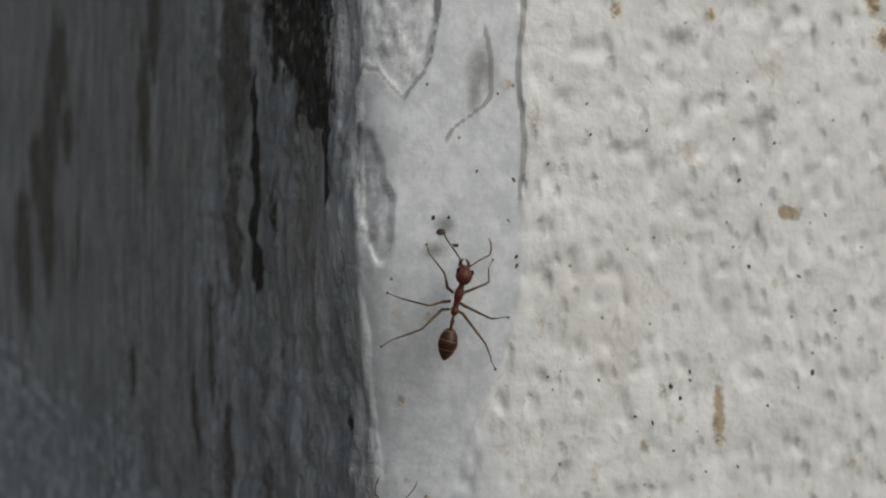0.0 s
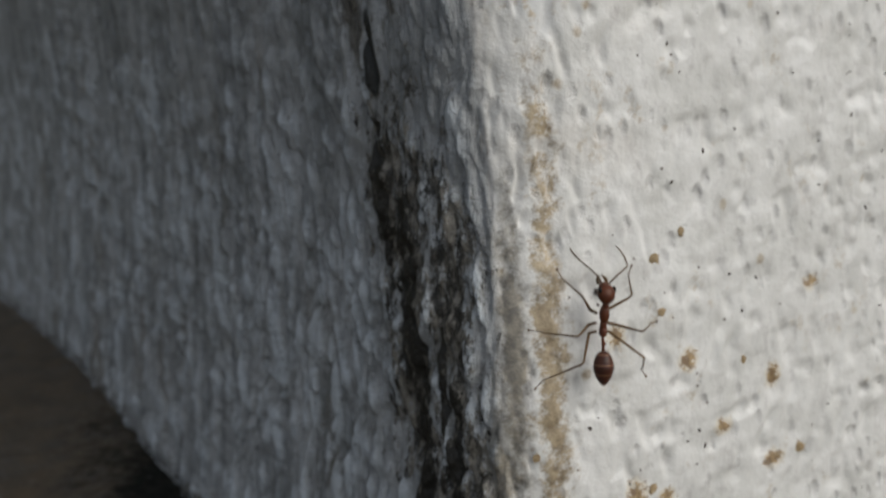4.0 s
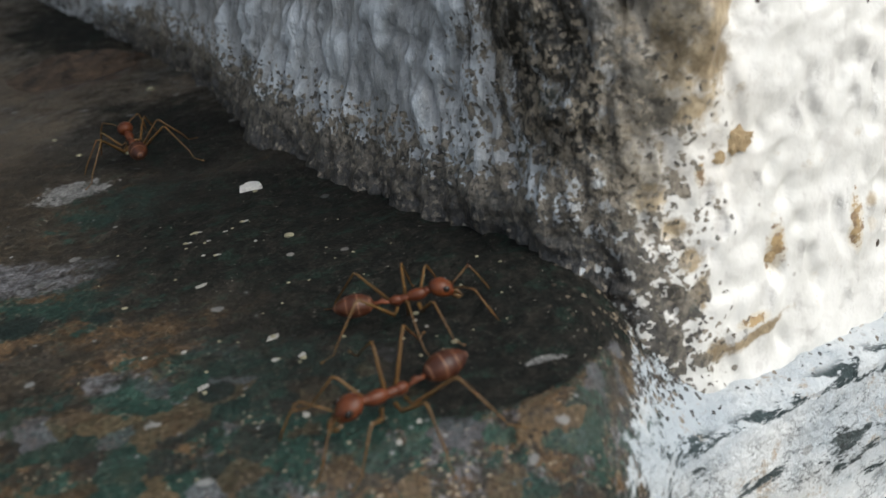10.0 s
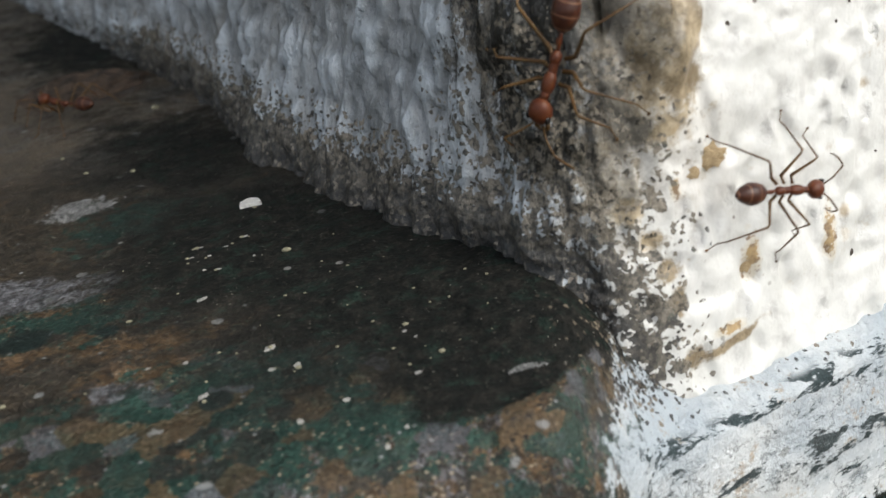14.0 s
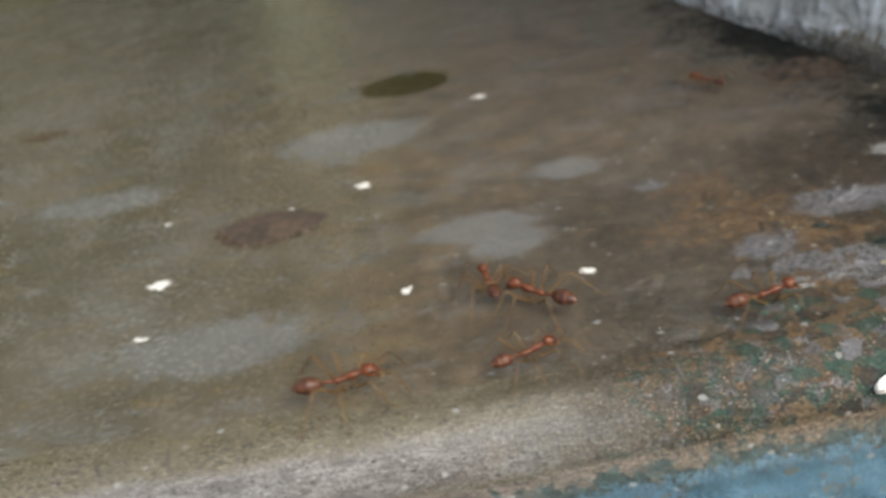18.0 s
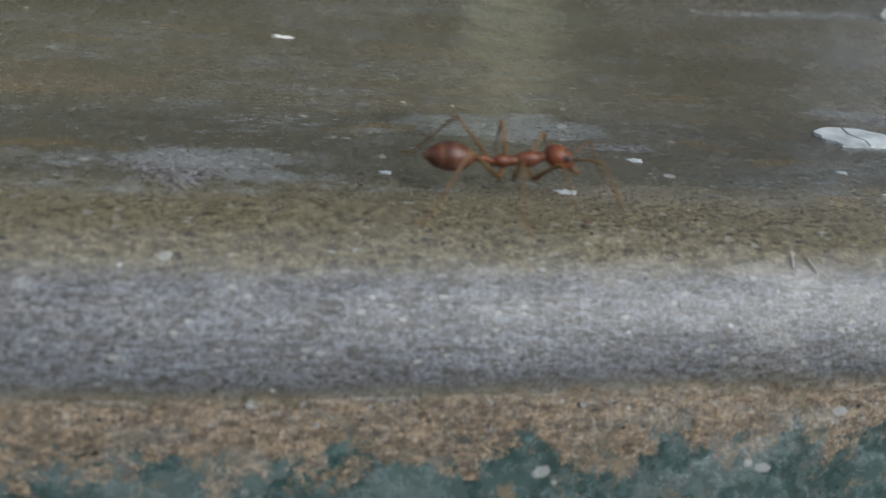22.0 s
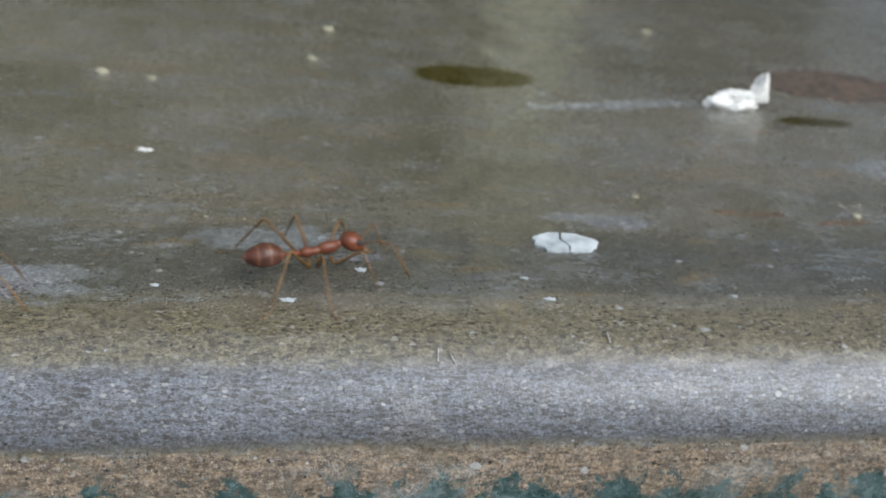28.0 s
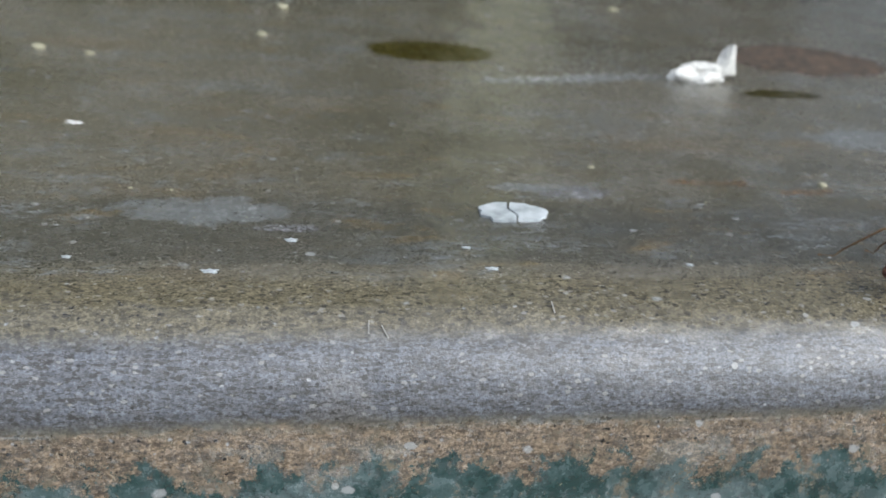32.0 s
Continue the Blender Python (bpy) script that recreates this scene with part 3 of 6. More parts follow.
def plaster_material():
    n = Nodes("old whitewashed plaster", 0.5)
    big, mid, fine = n.noise(0.8, 4), n.noise(3.0, 5, 0.6), n.noise(16, 4, 0.65)
    ragc = n.noise(6, 6, 0.75)
    col = n.mix(n.ramp(mid, 0.3, 0.7), (0.60, 0.595, 0.565), (0.75, 0.745, 0.72))
    col = n.mix(n.math("MULTIPLY", n.ramp(big, 0.55, 0.75), 0.35), col, (0.56, 0.50, 0.43))
    bare = n.mask("bare", mid, 1.0, 0.15, 1.0)
    col = n.mix(n.math("MULTIPLY", bare, 0.9), col, n.mix(n.ramp(ragc, 0.35, 0.65), (0.45, 0.475, 0.49), (0.62, 0.635, 0.64)))
    # dimples where the brush left air; their grey is shade put into the colour
    pock, each = n.cells(5.6, "F1", (1.25, 1.25, 0.75))
    dent = n.math("MULTIPLY", n.ramp(n.math("ADD", n.math("ADD", pock, n.math("MULTIPLY", each, 0.22)), n.math("MULTIPLY", ragc, 0.42)), 0.68, 0.36), n.math("MULTIPLY", n.ramp(each, 0.15, 0.42), n.math("SUBTRACT", 1.0, bare)))
    col = n.mix(n.math("MULTIPLY", dent, 0.26), col, (0.40, 0.39, 0.385))
    col = n.mix(n.math("MULTIPLY", n.ramp(n.noise(7.5, 4, 0.65, (1.2, 1.2, 0.8)), 0.54, 0.68), 0.35), col, (0.42, 0.40, 0.385))
    d, _ = n.cells(2.3)
    dot = n.ramp(n.math("ADD", d, n.math("MULTIPLY", ragc, 0.22)), 0.22, 0.15)
    dot = n.math("MULTIPLY", dot, n.ramp(n.noise(1.1, 3), 0.34, 0.44))
    col = n.mix(n.math("MULTIPLY", dot, 0.7), col, n.mix(n.ramp(fine, 0.4, 0.6), (0.30, 0.21, 0.10), (0.52, 0.45, 0.34)))
    blotch = n.math("MULTIPLY", n.ramp(n.noise(4.2, 8, 0.8, (1.0, 1.0, 0.8)), 0.555, 0.63), n.ramp(n.noise(1.3, 3), 0.46, 0.58))
    col = n.mix(n.math("MULTIPLY", n.math("MULTIPLY", blotch, n.math("SUBTRACT", 1.0, bare)), 0.55), col, n.mix(n.ramp(fine, 0.4, 0.6), (0.34, 0.25, 0.13), (0.54, 0.47, 0.37)))
    d2, c2 = n.cells(7.0)
    prick = n.math("MULTIPLY", n.ramp(d2, 0.10, 0.06), n.ramp(c2, 0.66, 0.70))
    col = n.mix(n.math("MULTIPLY", prick, 0.8), col, (0.10, 0.07, 0.045))
    layer = n.mask("layer", None, 0, 0.15, 0.75)
    col = n.mix(n.math("MULTIPLY", layer, 0.75), col, n.mix(n.ramp(ragc, 0.38, 0.62), (0.27, 0.275, 0.265), (0.64, 0.65, 0.64)))
    col = n.mix(n.math("MULTIPLY", n.mask("crack_shade", fine, 0.5, 0.35, 0.8), 0.65), col, (0.16, 0.15, 0.13))
    col = n.mix(n.math("MULTIPLY", n.mask("smudge", n.noise(9, 5, 0.75), 0.9, 0.2, 0.95), 0.75), col, (0.13, 0.125, 0.11))
    # rusty pocks: a pale tan halo round brown grains
    pk = n.noise(13, 5, 0.75)
    col = n.mix(n.math("MULTIPLY", n.mask("pitted", pk, 1.1, 0.34, 0.66), 0.42), col, (0.57, 0.47, 0.30))
    col = n.mix(n.math("MULTIPLY", n.mask("pitted", n.noise(24, 4, 0.75), 1.9, 0.58, 0.72), 0.85), col, n.mix(n.ramp(fine, 0.4, 0.6), (0.16, 0.085, 0.03), (0.38, 0.25, 0.10)))
    # the shaded side: shade and dirt painted in as grey, in brushed, upright ridges
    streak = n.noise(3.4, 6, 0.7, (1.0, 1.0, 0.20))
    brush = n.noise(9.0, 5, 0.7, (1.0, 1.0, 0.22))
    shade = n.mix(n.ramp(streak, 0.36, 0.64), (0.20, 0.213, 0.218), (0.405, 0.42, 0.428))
    # grooves darker, ridge tops paler
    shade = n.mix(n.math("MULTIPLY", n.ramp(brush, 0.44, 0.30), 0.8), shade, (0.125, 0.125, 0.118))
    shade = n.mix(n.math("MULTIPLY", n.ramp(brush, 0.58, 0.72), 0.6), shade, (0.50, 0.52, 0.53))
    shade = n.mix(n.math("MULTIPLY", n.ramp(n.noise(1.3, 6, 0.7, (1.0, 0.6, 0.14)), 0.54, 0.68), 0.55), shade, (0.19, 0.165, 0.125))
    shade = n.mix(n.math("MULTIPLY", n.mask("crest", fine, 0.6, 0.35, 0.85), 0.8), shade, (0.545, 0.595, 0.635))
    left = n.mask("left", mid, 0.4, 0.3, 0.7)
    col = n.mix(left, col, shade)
    drips = n.math("MULTIPLY", n.ramp(n.noise(2.0, 6, 0.75, (1.0, 0.4, 0.09)), 0.59, 0.66), n.mask("high", mid, 0.5, 0.2, 0.9))
    col = n.mix(n.math("MULTIPLY", drips, 0.75), col, n.mix(fine, (0.040, 0.038, 0.032), (0.12, 0.10, 0.075)))
    rag = n.noise(6, 7, 0.78, (1.0, 1.0, 0.35))
    tan = n.mask("tan", n.noise(5.5, 7, 0.78), 1.7, 0.36, 0.66)
    col = n.mix(n.math("MULTIPLY", tan, 0.9), col, n.mix(n.ramp(ragc, 0.35, 0.65), (0.15, 0.10, 0.04), (0.46, 0.36, 0.22)))
    col = n.mix(n.math("MULTIPLY", n.mask("olivine", n.noise(4.5, 7, 0.78), 1.5, 0.34, 0.80), 0.8), col, n.mix(n.ramp(n.noise(12, 6, 0.75), 0.38, 0.62), (0.060, 0.046, 0.026), (0.235, 0.198, 0.135)))
    col = n.mix(n.math("MULTIPLY", n.mask("stain_shade", rag, 1.3, 0.38, 0.60), 0.82), col, n.mix(n.ramp(fine, 0.35, 0.65), (0.036, 0.034, 0.028), (0.12, 0.108, 0.088)))
    veins = n.noise(11, 7, 0.8, (1.0, 1.0, 0.42))
    col = n.mix(n.mask("mould", n.noise(7, 8, 0.82, (1.0, 1.0, 0.45)), 2.0, 0.46, 0.60), col, n.mix(n.ramp(veins, 0.42, 0.60), (0.016, 0.015, 0.012), (0.23, 0.215, 0.185)))
    col = n.mix(n.mask("near_black", n.noise(6.5, 8, 0.82, (1.0, 1.0, 0.4)), 1.7, 0.46, 0.56), col, n.mix(n.ramp(n.noise(13, 4, 0.7, (1.0, 1.0, 0.5)), 0.54, 0.66), (0.014, 0.013, 0.010), (0.17, 0.16, 0.135)))
    dirt = n.mix(n.ramp(n.noise(20, 6, 0.78), 0.42, 0.58), (0.022, 0.019, 0.015), (0.20, 0.172, 0.13))
    dirt = n.mix(n.math("MULTIPLY", n.ramp(n.noise(4, 6, 0.75), 0.55, 0.64), 0.7), dirt, (0.03, 0.045, 0.040))
    _, cr, cg = n.patches(50.0, 0.03, 30.0)
    _, br, _ = n.patches(17.0, 0.10, 14.0)
    crumbs = n.math("MAXIMUM", n.ramp(n.math("SUBTRACT", n.raw("grime"), cr), 0.0, 0.03), n.ramp(n.math("SUBTRACT", n.math("SUBTRACT", n.math("MULTIPLY", n.raw("grime"), 1.1), 0.12), br), 0.0, 0.03))
    dirt = n.mix(n.ramp(cg, 0.45, 0.95), dirt, (0.25, 0.215, 0.165))
    dirt = n.mix(n.math("MULTIPLY", n.raw("foot_dark"), n.ramp(cr, 0.95, 0.75)), dirt, n.mix(n.ramp(cg, 0.5, 0.95), (0.012, 0.011, 0.010), (0.055, 0.046, 0.036)))
    col = n.mix(n.math("MULTIPLY", crumbs, 0.93), col, dirt)
    col = n.mix(n.mask("drip", ragc, 0.22, 0.42, 0.56), col, (0.014, 0.016, 0.015))
    nrm = n.bump(n.math("SUBTRACT", n.math("MULTIPLY", mid, 0.5), dent), 0.62, 0.034)
    rough = n.math("MULTIPLY", left, n.math("ADD", streak, n.math("MULTIPLY", brush, 0.8)))
    nrm = n.bump(n.math("MULTIPLY", n.noise(8, 3, 0.55), n.math("SUBTRACT", 1.0, n.math("MULTIPLY", bare, 0.85))), 0.4, 0.035, nrm)
    nrm = n.bump(rough, 0.9, 0.05, nrm)
    nrm = n.bump(n.math("ADD", n.math("MULTIPLY", fine, n.ramp(left, 0.0, 1.0, 0.10, 0.8)), n.math("MULTIPLY", crumbs, n.math("ADD", n.noise(15, 5, 0.75), n.math("MULTIPLY", cr, 0.5)))), 0.6, 0.03, nrm)
    return n.done(col, nrm, n.ramp(ragc, 0.3, 0.7, 0.34, 0.52))


def plain_material(name, a, b, scale=3.0, rough=0.7, relief=0.02):
    n = Nodes(name, rough)
    v = n.noise(scale, 5, 0.6)
    col = n.mix(n.ramp(v, 0.3, 0.7), a, b)
    return n.done(col, n.bump(n.noise(scale * 4, 4), 0.5, relief))


CEMENT, PLASTER = cement_material(), plaster_material()


# ---- the ledge ----
def edge_y(x):
    """Where the ledge's front edge runs, in centimetres."""
    return 0.30 * step(x, -9.0, 0.0) + 0.47 * step(x, -0.50, 0.14) + 0.31 * np.maximum(x, 0)


NOSE = 0.42


def held(arc):
    """How much farther to the right the top keeps its height, away from the front edge."""
    return 0.40 * step(arc, 0.20, 1.0)


def ledge_place(x, arc):
    """The ledge's surface, in centimetres: arc runs up the face (below 0), round the nose and along the top."""
    q = NOSE * math.pi / 2
    turn = np.clip(arc / q, 0, 1) * math.pi / 2
    y = np.where(arc < 0, 0.13 * arc, np.where(arc < q, NOSE * (1 - np.cos(turn)), NOSE + (arc - q)))
    z = np.where(arc < 0, arc - NOSE, np.where(arc < q, NOSE * np.sin(turn) - NOSE, 0.0))
    z = z - 0.10 * np.clip((1.2 - y) / 1.2, 0, 1) ** 2 * (arc > 0) - 0.10 * (arc <= 0)
    sunk = step(x - held(arc), -0.55, 0.32) * step(arc, 5.0, 3.0)
    z = z * (1 - 0.75 * sunk * (arc >= 0)) + 0.39 * sunk * (arc < 0) - sunk * (0.57 + 0.04 * np.maximum(x, 0))
    return x + 0 * arc, y + edge_y(x), z


def most(x, y, spots, lift=1.0):
    """The highest of many ellipses: (x, y, half length, half width, turn)."""
    out = np.zeros_like(x)
    for sp in spots:
        out = np.maximum(out, bump_at(x, y, *sp))
    return out * lift


LIES = {}


def lies_at(row):
    """The point of the finished, rough surface under a row's two coordinates, in metres."""
    us, vs, places = LIES[row[0]]
    i, j = np.clip(np.searchsorted(vs, row[2]), 1, len(vs) - 1), np.clip(np.searchsorted(us, row[1]), 1, len(us) - 1)
    return Vector([float(c) for c in places[i, j]]) * CM


def ledge():
    xs = spread((-46, -28, 0.6), (-28, -4.8, 0.05), (-4.8, 1.6, 0.018), (1.6, 14, 0.3))
    arc = spread((-6.0, -2.4, 0.3), (-2.4, -0.9, 0.05), (-0.9, 3.0, 0.022), (3.0, 10, 0.08), (10, 17.5, 0.4))
    S, X = np.meshgrid(arc, xs, indexing="ij")
    _, y, z = ledge_place(X, S)
    p = np.stack([X, y, z], -1).reshape(-1, 3)
    z = z + (0.05 * (fbm(p, 1.6, 4, 3) - 0.5) + 0.03 * (fbm(p, 0.3, 3, 5) - 0.5)).reshape(z.shape)
    y = y + 0.06 * (fbm(p + 40, (1.2, 0.5, 0.5), 4, 7) - 0.5).reshape(z.shape) * step(S, 0.9, 0.2)
    # grit and pitted crust, coarser towards the pillar
    close = step(X, -7.0, -3.2) * step(S, -0.5, 0.1) * step(S, 5.5, 3.0)
    grit = 0.020 * (fbm(p, 0.11, 3, 71) - 0.5) + 0.022 * np.maximum(vnoise(p, 0.055, 73) - 0.72, 0) - 0.035 * np.maximum(vnoise(p, (0.09, 0.07, 0.07), 75) - 0.74, 0)
    crust = 0.022 * step(fbm(p, (0.55, 0.4, 0.4), 4, 77), 0.50, 0.55)
    z = z + close * (grit + crust).reshape(z.shape)
    nosegrit = 0.014 * (fbm(p, (0.09, 0.05, 0.05), 3, 79) - 0.5).reshape(z.shape) * step(S, -0.4, -0.1) * step(S, 1.3, 0.9) * (1 - close)
    z = z + nosegrit
    yy = y - edge_y(X)
    ns = fbm(p, 2.2, 5, 11).reshape(z.shape)
    top = step(S, 0.5, 0.8)
    near = step(X, -9.0, -3.0)
    roll = step(S, -0.25, 0.0) * step(S, 1.0, 0.6)
    lip = step(X, -8.0, -4.4) * roll
    m = {}
    m["gritty"] = step(X, -10.0, -4.0) * 0.95 * step(S, -0.6, -0.2)
    m["sandy"] = step(X, -9.0, -3.4) * (0.45 + 0.55 * step(yy, 1.1, 0.3)) * step(S, -0.35, 0.0) * step(y, 4.5, 2.2)
    m["scaly"] = step(X, -6.5, -3.2) * (0.20 + 0.80 * step(yy, 1.5, 0.5)) * step(S, -0.35, -0.1) * step(y, 4.0, 2.0)
    m["dim"] = step(yy, 0.70, 0.95) * step(yy, 2.3, 1.2) * step(X, -14, -18)
    m["worn"] = (0.55 * step(X, -8.5, -5.0) + 0.45 * step(X, -4.6, -1.8)) * top * step(X, 0.3, -0.2) * step(y, 6.0, 3.0) + lip * 0.7
    m["brown"] = (0.25 + 0.75 * step(X, -11, -5)) * top * (0.5 + ns)
    m["dark"] = np.maximum(step(S, 0.52, 0.66) * step(X, -1.15, -0.75) * step(X, 0.35, 0.1) * 0.95 * step(S, 2.0, 1.2), top * np.maximum(most(X, y, [(-0.75, 1.9, 0.9, 1.0), (-1.25, 2.6, 0.95, 0.9), (-0.4, 1.0, 0.7, 0.45)], 1.0), most(X, y, [(-1.6, 4.2, 0.9, 1.6, 12), (-2.3, 7.5, 1.0, 3.0, 14)], 0.74)))
    m["rust"] = 0.56 * lip * step(X, 0.2, -0.4) + top * (near * (0.15 + 0.34 * ns) + most(X, y, [(-3.5, 1.25, 0.5, 0.35), (-2.9, 0.95, 0.5, 0.3), (-4.1, 2.6, 0.8, 0.4), (-1.4, 0.55, 0.6, 0.12), (-2.26, 2.22, 0.2, 0.12), (-1.78, 1.78, 0.3, 0.10), (-1.93, 1.51, 0.22, 0.12), (-2.12, 1.88, 0.15, 0.1), (-1.49, 0.81, 0.12, 0.12), (-2.41, 1.89, 0.12, 0.1), (-4.19, 3.41, 0.35, 0.3), (-3.5, 2.0, 0.5, 0.4), (-0.5, 0.62, 0.22, 0.14)], 0.46))
    m["rust"] = np.maximum(m["rust"], most(X, y, [(-19.9, 2.2, 0.5, 0.07), (-19.2, 2.05, 0.3, 0.06)], 0.8))
    m["mauve"] = 0.45 * lip + top * most(X, y, [(-2.95, 2.6, 0.55, 0.2), (-3.95, 2.05, 0.24, 0.2), (-3.75, 1.62, 0.24, 0.14), (-3.1, 1.45, 0.25, 0.15), (-24.9, 0.95, 0.3, 0.2)]) + 0.08 * near * top
    m["green"] = np.maximum(0.50 * lip + top * most(X, y, [(-1.9, 3.2, 0.45, 0.35), (-2.3, 2.15, 0.6, 0.3), (-1.6, 1.2, 0.9, 0.4), (-0.8, 0.75, 0.8, 0.2), (-3.05, 1.76, 0.12, 0.09)], 0.85), 0.46 * near * step(yy, 3.2, 0.4) * (S > 0.1))
    m["lichen"] = most(X, y, [(-3.97, 1.92, 0.28, 0.2), (-4.25, 1.6, 0.16, 0.11), (-3.35, 1.57, 0.3, 0.2), (-2.75, 2.68, 0.42, 0.16), (-3.25, 2.82, 0.22, 0.09), (-2.35, 2.5, 0.3, 0.14), (-2.0, 1.4, 0.14, 0.1), (-2.75, 1.3, 0.16, 0.1), (-3.95, 1.34, 0.12, 0.06), (-3.4, 1.42, 0.3, 0.2), (-3.3, 1.2, 0.16, 0.1), (-4.65, 3.62, 0.2, 0.12), (-2.27, 2.48, 0.28, 0.16), (-20.95, 1.98, 0.3, 0.1), (-22.9, 1.3, 0.2, 0.06)])
    m["lichen"] = m["lichen"] - 0.32 * most(X, y, [(-3.96, 1.93, 0.15, 0.10), (-4.22, 1.59, 0.07, 0.05), (-3.42, 1.45, 0.09, 0.05)])
    m["drop"] = most(X, y, [(-2.43, 2.06, 0.13, 0.10), (-2.75, 1.68, 0.16, 0.14), (-2.95, 0.98, 0.13, 0.09), (-3.02, 1.74, 0.10, 0.06), (-2.65, 2.2, 0.06, 0.04), (-1.62, 1.17, 0.07, 0.06), (-2.05, 1.95, 0.06, 0.05), (-3.4, 2.2, 0.10, 0.05)])
    m["ring"] = most(X, y, [(-17.3, 6.0, 0.85, 0.6), (-8.68, 4.15, 0.58, 0.38), (-12.3, 8.4, 0.38, 0.14), (-2.16, 6.0, 0.4, 0.4)])
    m["pale"] = most(X, y, [(-8.9, 1.85, 0.85, 0.45), (-6.45, 3.35, 0.6, 0.26), (-13.0, 6.1, 0.95, 0.2), (-20.2, 4.9, 1.0, 0.13, 12), (-17.9, 3.3, 0.7, 0.25), (-17.6, 1.0, 0.6, 0.2), (-23.4, 1.56, 0.45, 0.2), (-21.3, 2.06, 0.24, 0.07), (-6.2, 2.95, 0.4, 0.3), (-5.4, 4.4, 0.4, 0.25), (-7.8, 6.3, 0.9, 0.5), (-15.6, 3.0, 0.9, 0.35), (-10.8, 5.6, 0.8, 0.3), (-15.9, 0.8, 0.15, 0.09), (-15.5, 0.75, 0.6, 0.09, 55), (-16.4, 1.25, 0.22, 0.1), (-15.2, 1.3, 0.16, 0.08), (-24.8, 1.05, 0.4, 0.12), (-24.6, 0.85, 0.16, 0.07)])
    m["chalk"] = most(X, y, [(-2.22, 3.56, 0.22, 0.13), (-3.95, 1.3, 0.16, 0.08), (-0.42, 0.85, 0.10, 0.02)])
    m["chalk"] = np.maximum(m["chalk"], most(X, y, [(-20.35, 4.92, 0.95, 0.09, 10), (-19.5, 5.05, 0.4, 0.06, 6)], 0.78))
    m["olive"] = most(X, y, [(-13.7, 7.0, 0.78, 0.40), (-7.12, 8.05, 0.62, 0.44), (-21.35, 5.75, 0.62, 0.38), (-18.2, 4.6, 0.4, 0.15)])
    m["yellow"] = step(S, 0.30, 0.5) * step(yy, 0.80, 0.55) * step(X, -4.0, -8.0)
    m["nose"] = step(S, -0.06, 0.10) * step(S, 0.55, 0.32) * step(X, -4.0, -8.5)
    m["face"] = step(S, 0.14, -0.18)
    far = step(X, -15.0, -19.0)
    mid_x = step(X, -12.5, -10.0)
    m["rosy"] = step(X, -19.5, -16.0) * step(X, -4.0, -7.0)
    brim = -0.29 + 0.17 * mid_x + 0.10 * (ns - 0.5)
    m["teal"] = np.clip(0.5 + (brim - S) / 0.6, 0, 0.95)
    m["blue"] = np.clip(0.5 + (brim - 0.15 - S) / 0.8, 0, 0.85) * step(X, -19, -13)
    m["blue"] = np.maximum(m["blue"], 0.36 * np.exp(-(((S - 0.34) / 0.10) ** 2)) * step(X, -3.2, -1.8) * step(X, -0.3, -0.6))
    m["moss"] = np.maximum(most(X, S, [(-13.0, -0.75, 1.6, 0.35), (-15.5, -0.55, 1.8, 0.2), (-10.9, -0.45, 1.0, 0.14), (-8.8, -0.55, 0.3, 0.25), (-7.3, -0.55, 0.6, 0.3), (-5.8, -1.5, 0.5, 0.5), (-10.4, -1.35, 0.2, 0.12), (-12.2, -1.25, 0.25, 0.2)]), 0.34 * step(S, -0.3, -0.6) * far)
    brow = -0.28 - 0.37 * np.clip(X, -0.3, 3.0)
    XH = X - 0.80 * held(S) + 0.13 * step(S, 0.5, 0.2)
    m["wash"] = (step(XH, -0.45, 0.02) * 0.56 + 0.42 * step(XH, 0.0, 0.6)) * step(S, brow - 0.05, brow + 0.05)
    m["crumby"] = 0.75 * np.exp(-(((XH - 0.0) / 0.22) ** 2)) * step(S, 0.30, 0.62) + 0.16 * step(X, -0.4, 0.0) * step(S, 0.1, 0.5)
    m["scuff"] = step(X, -0.35, 0.1) * step(S, 0.35, 0.1) * step(S, brow - 0.02, brow + 0.1)
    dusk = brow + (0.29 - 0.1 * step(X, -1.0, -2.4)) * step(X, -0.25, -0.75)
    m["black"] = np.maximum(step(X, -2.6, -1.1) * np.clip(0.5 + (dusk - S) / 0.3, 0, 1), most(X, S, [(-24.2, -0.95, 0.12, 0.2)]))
    m["scab"] = most(X, S, [(-8.25, -0.85, 0.28, 0.22), (-8.1, -0.50, 0.12, 0.35), (-8.75, -0.16, 0.34, 0.15), (-7.95, -0.2, 0.16, 0.2), (-8.4, -0.62, 0.14, 0.10)])
    y = y - 0.03 * np.clip(2 * m["scab"] - 0.7, 0, 1) * (0.5 + fbm(p, 0.16, 3, 91).reshape(z.shape))
    LIES["L"] = (xs, arc, np.stack([X, y, z], -1))
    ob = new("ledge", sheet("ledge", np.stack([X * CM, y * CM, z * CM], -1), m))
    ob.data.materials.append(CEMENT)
    tagged(ob, "worn cement ledge, rolled front edge, flaking blue and green paint", "ledge", kind="structure")
    return ob


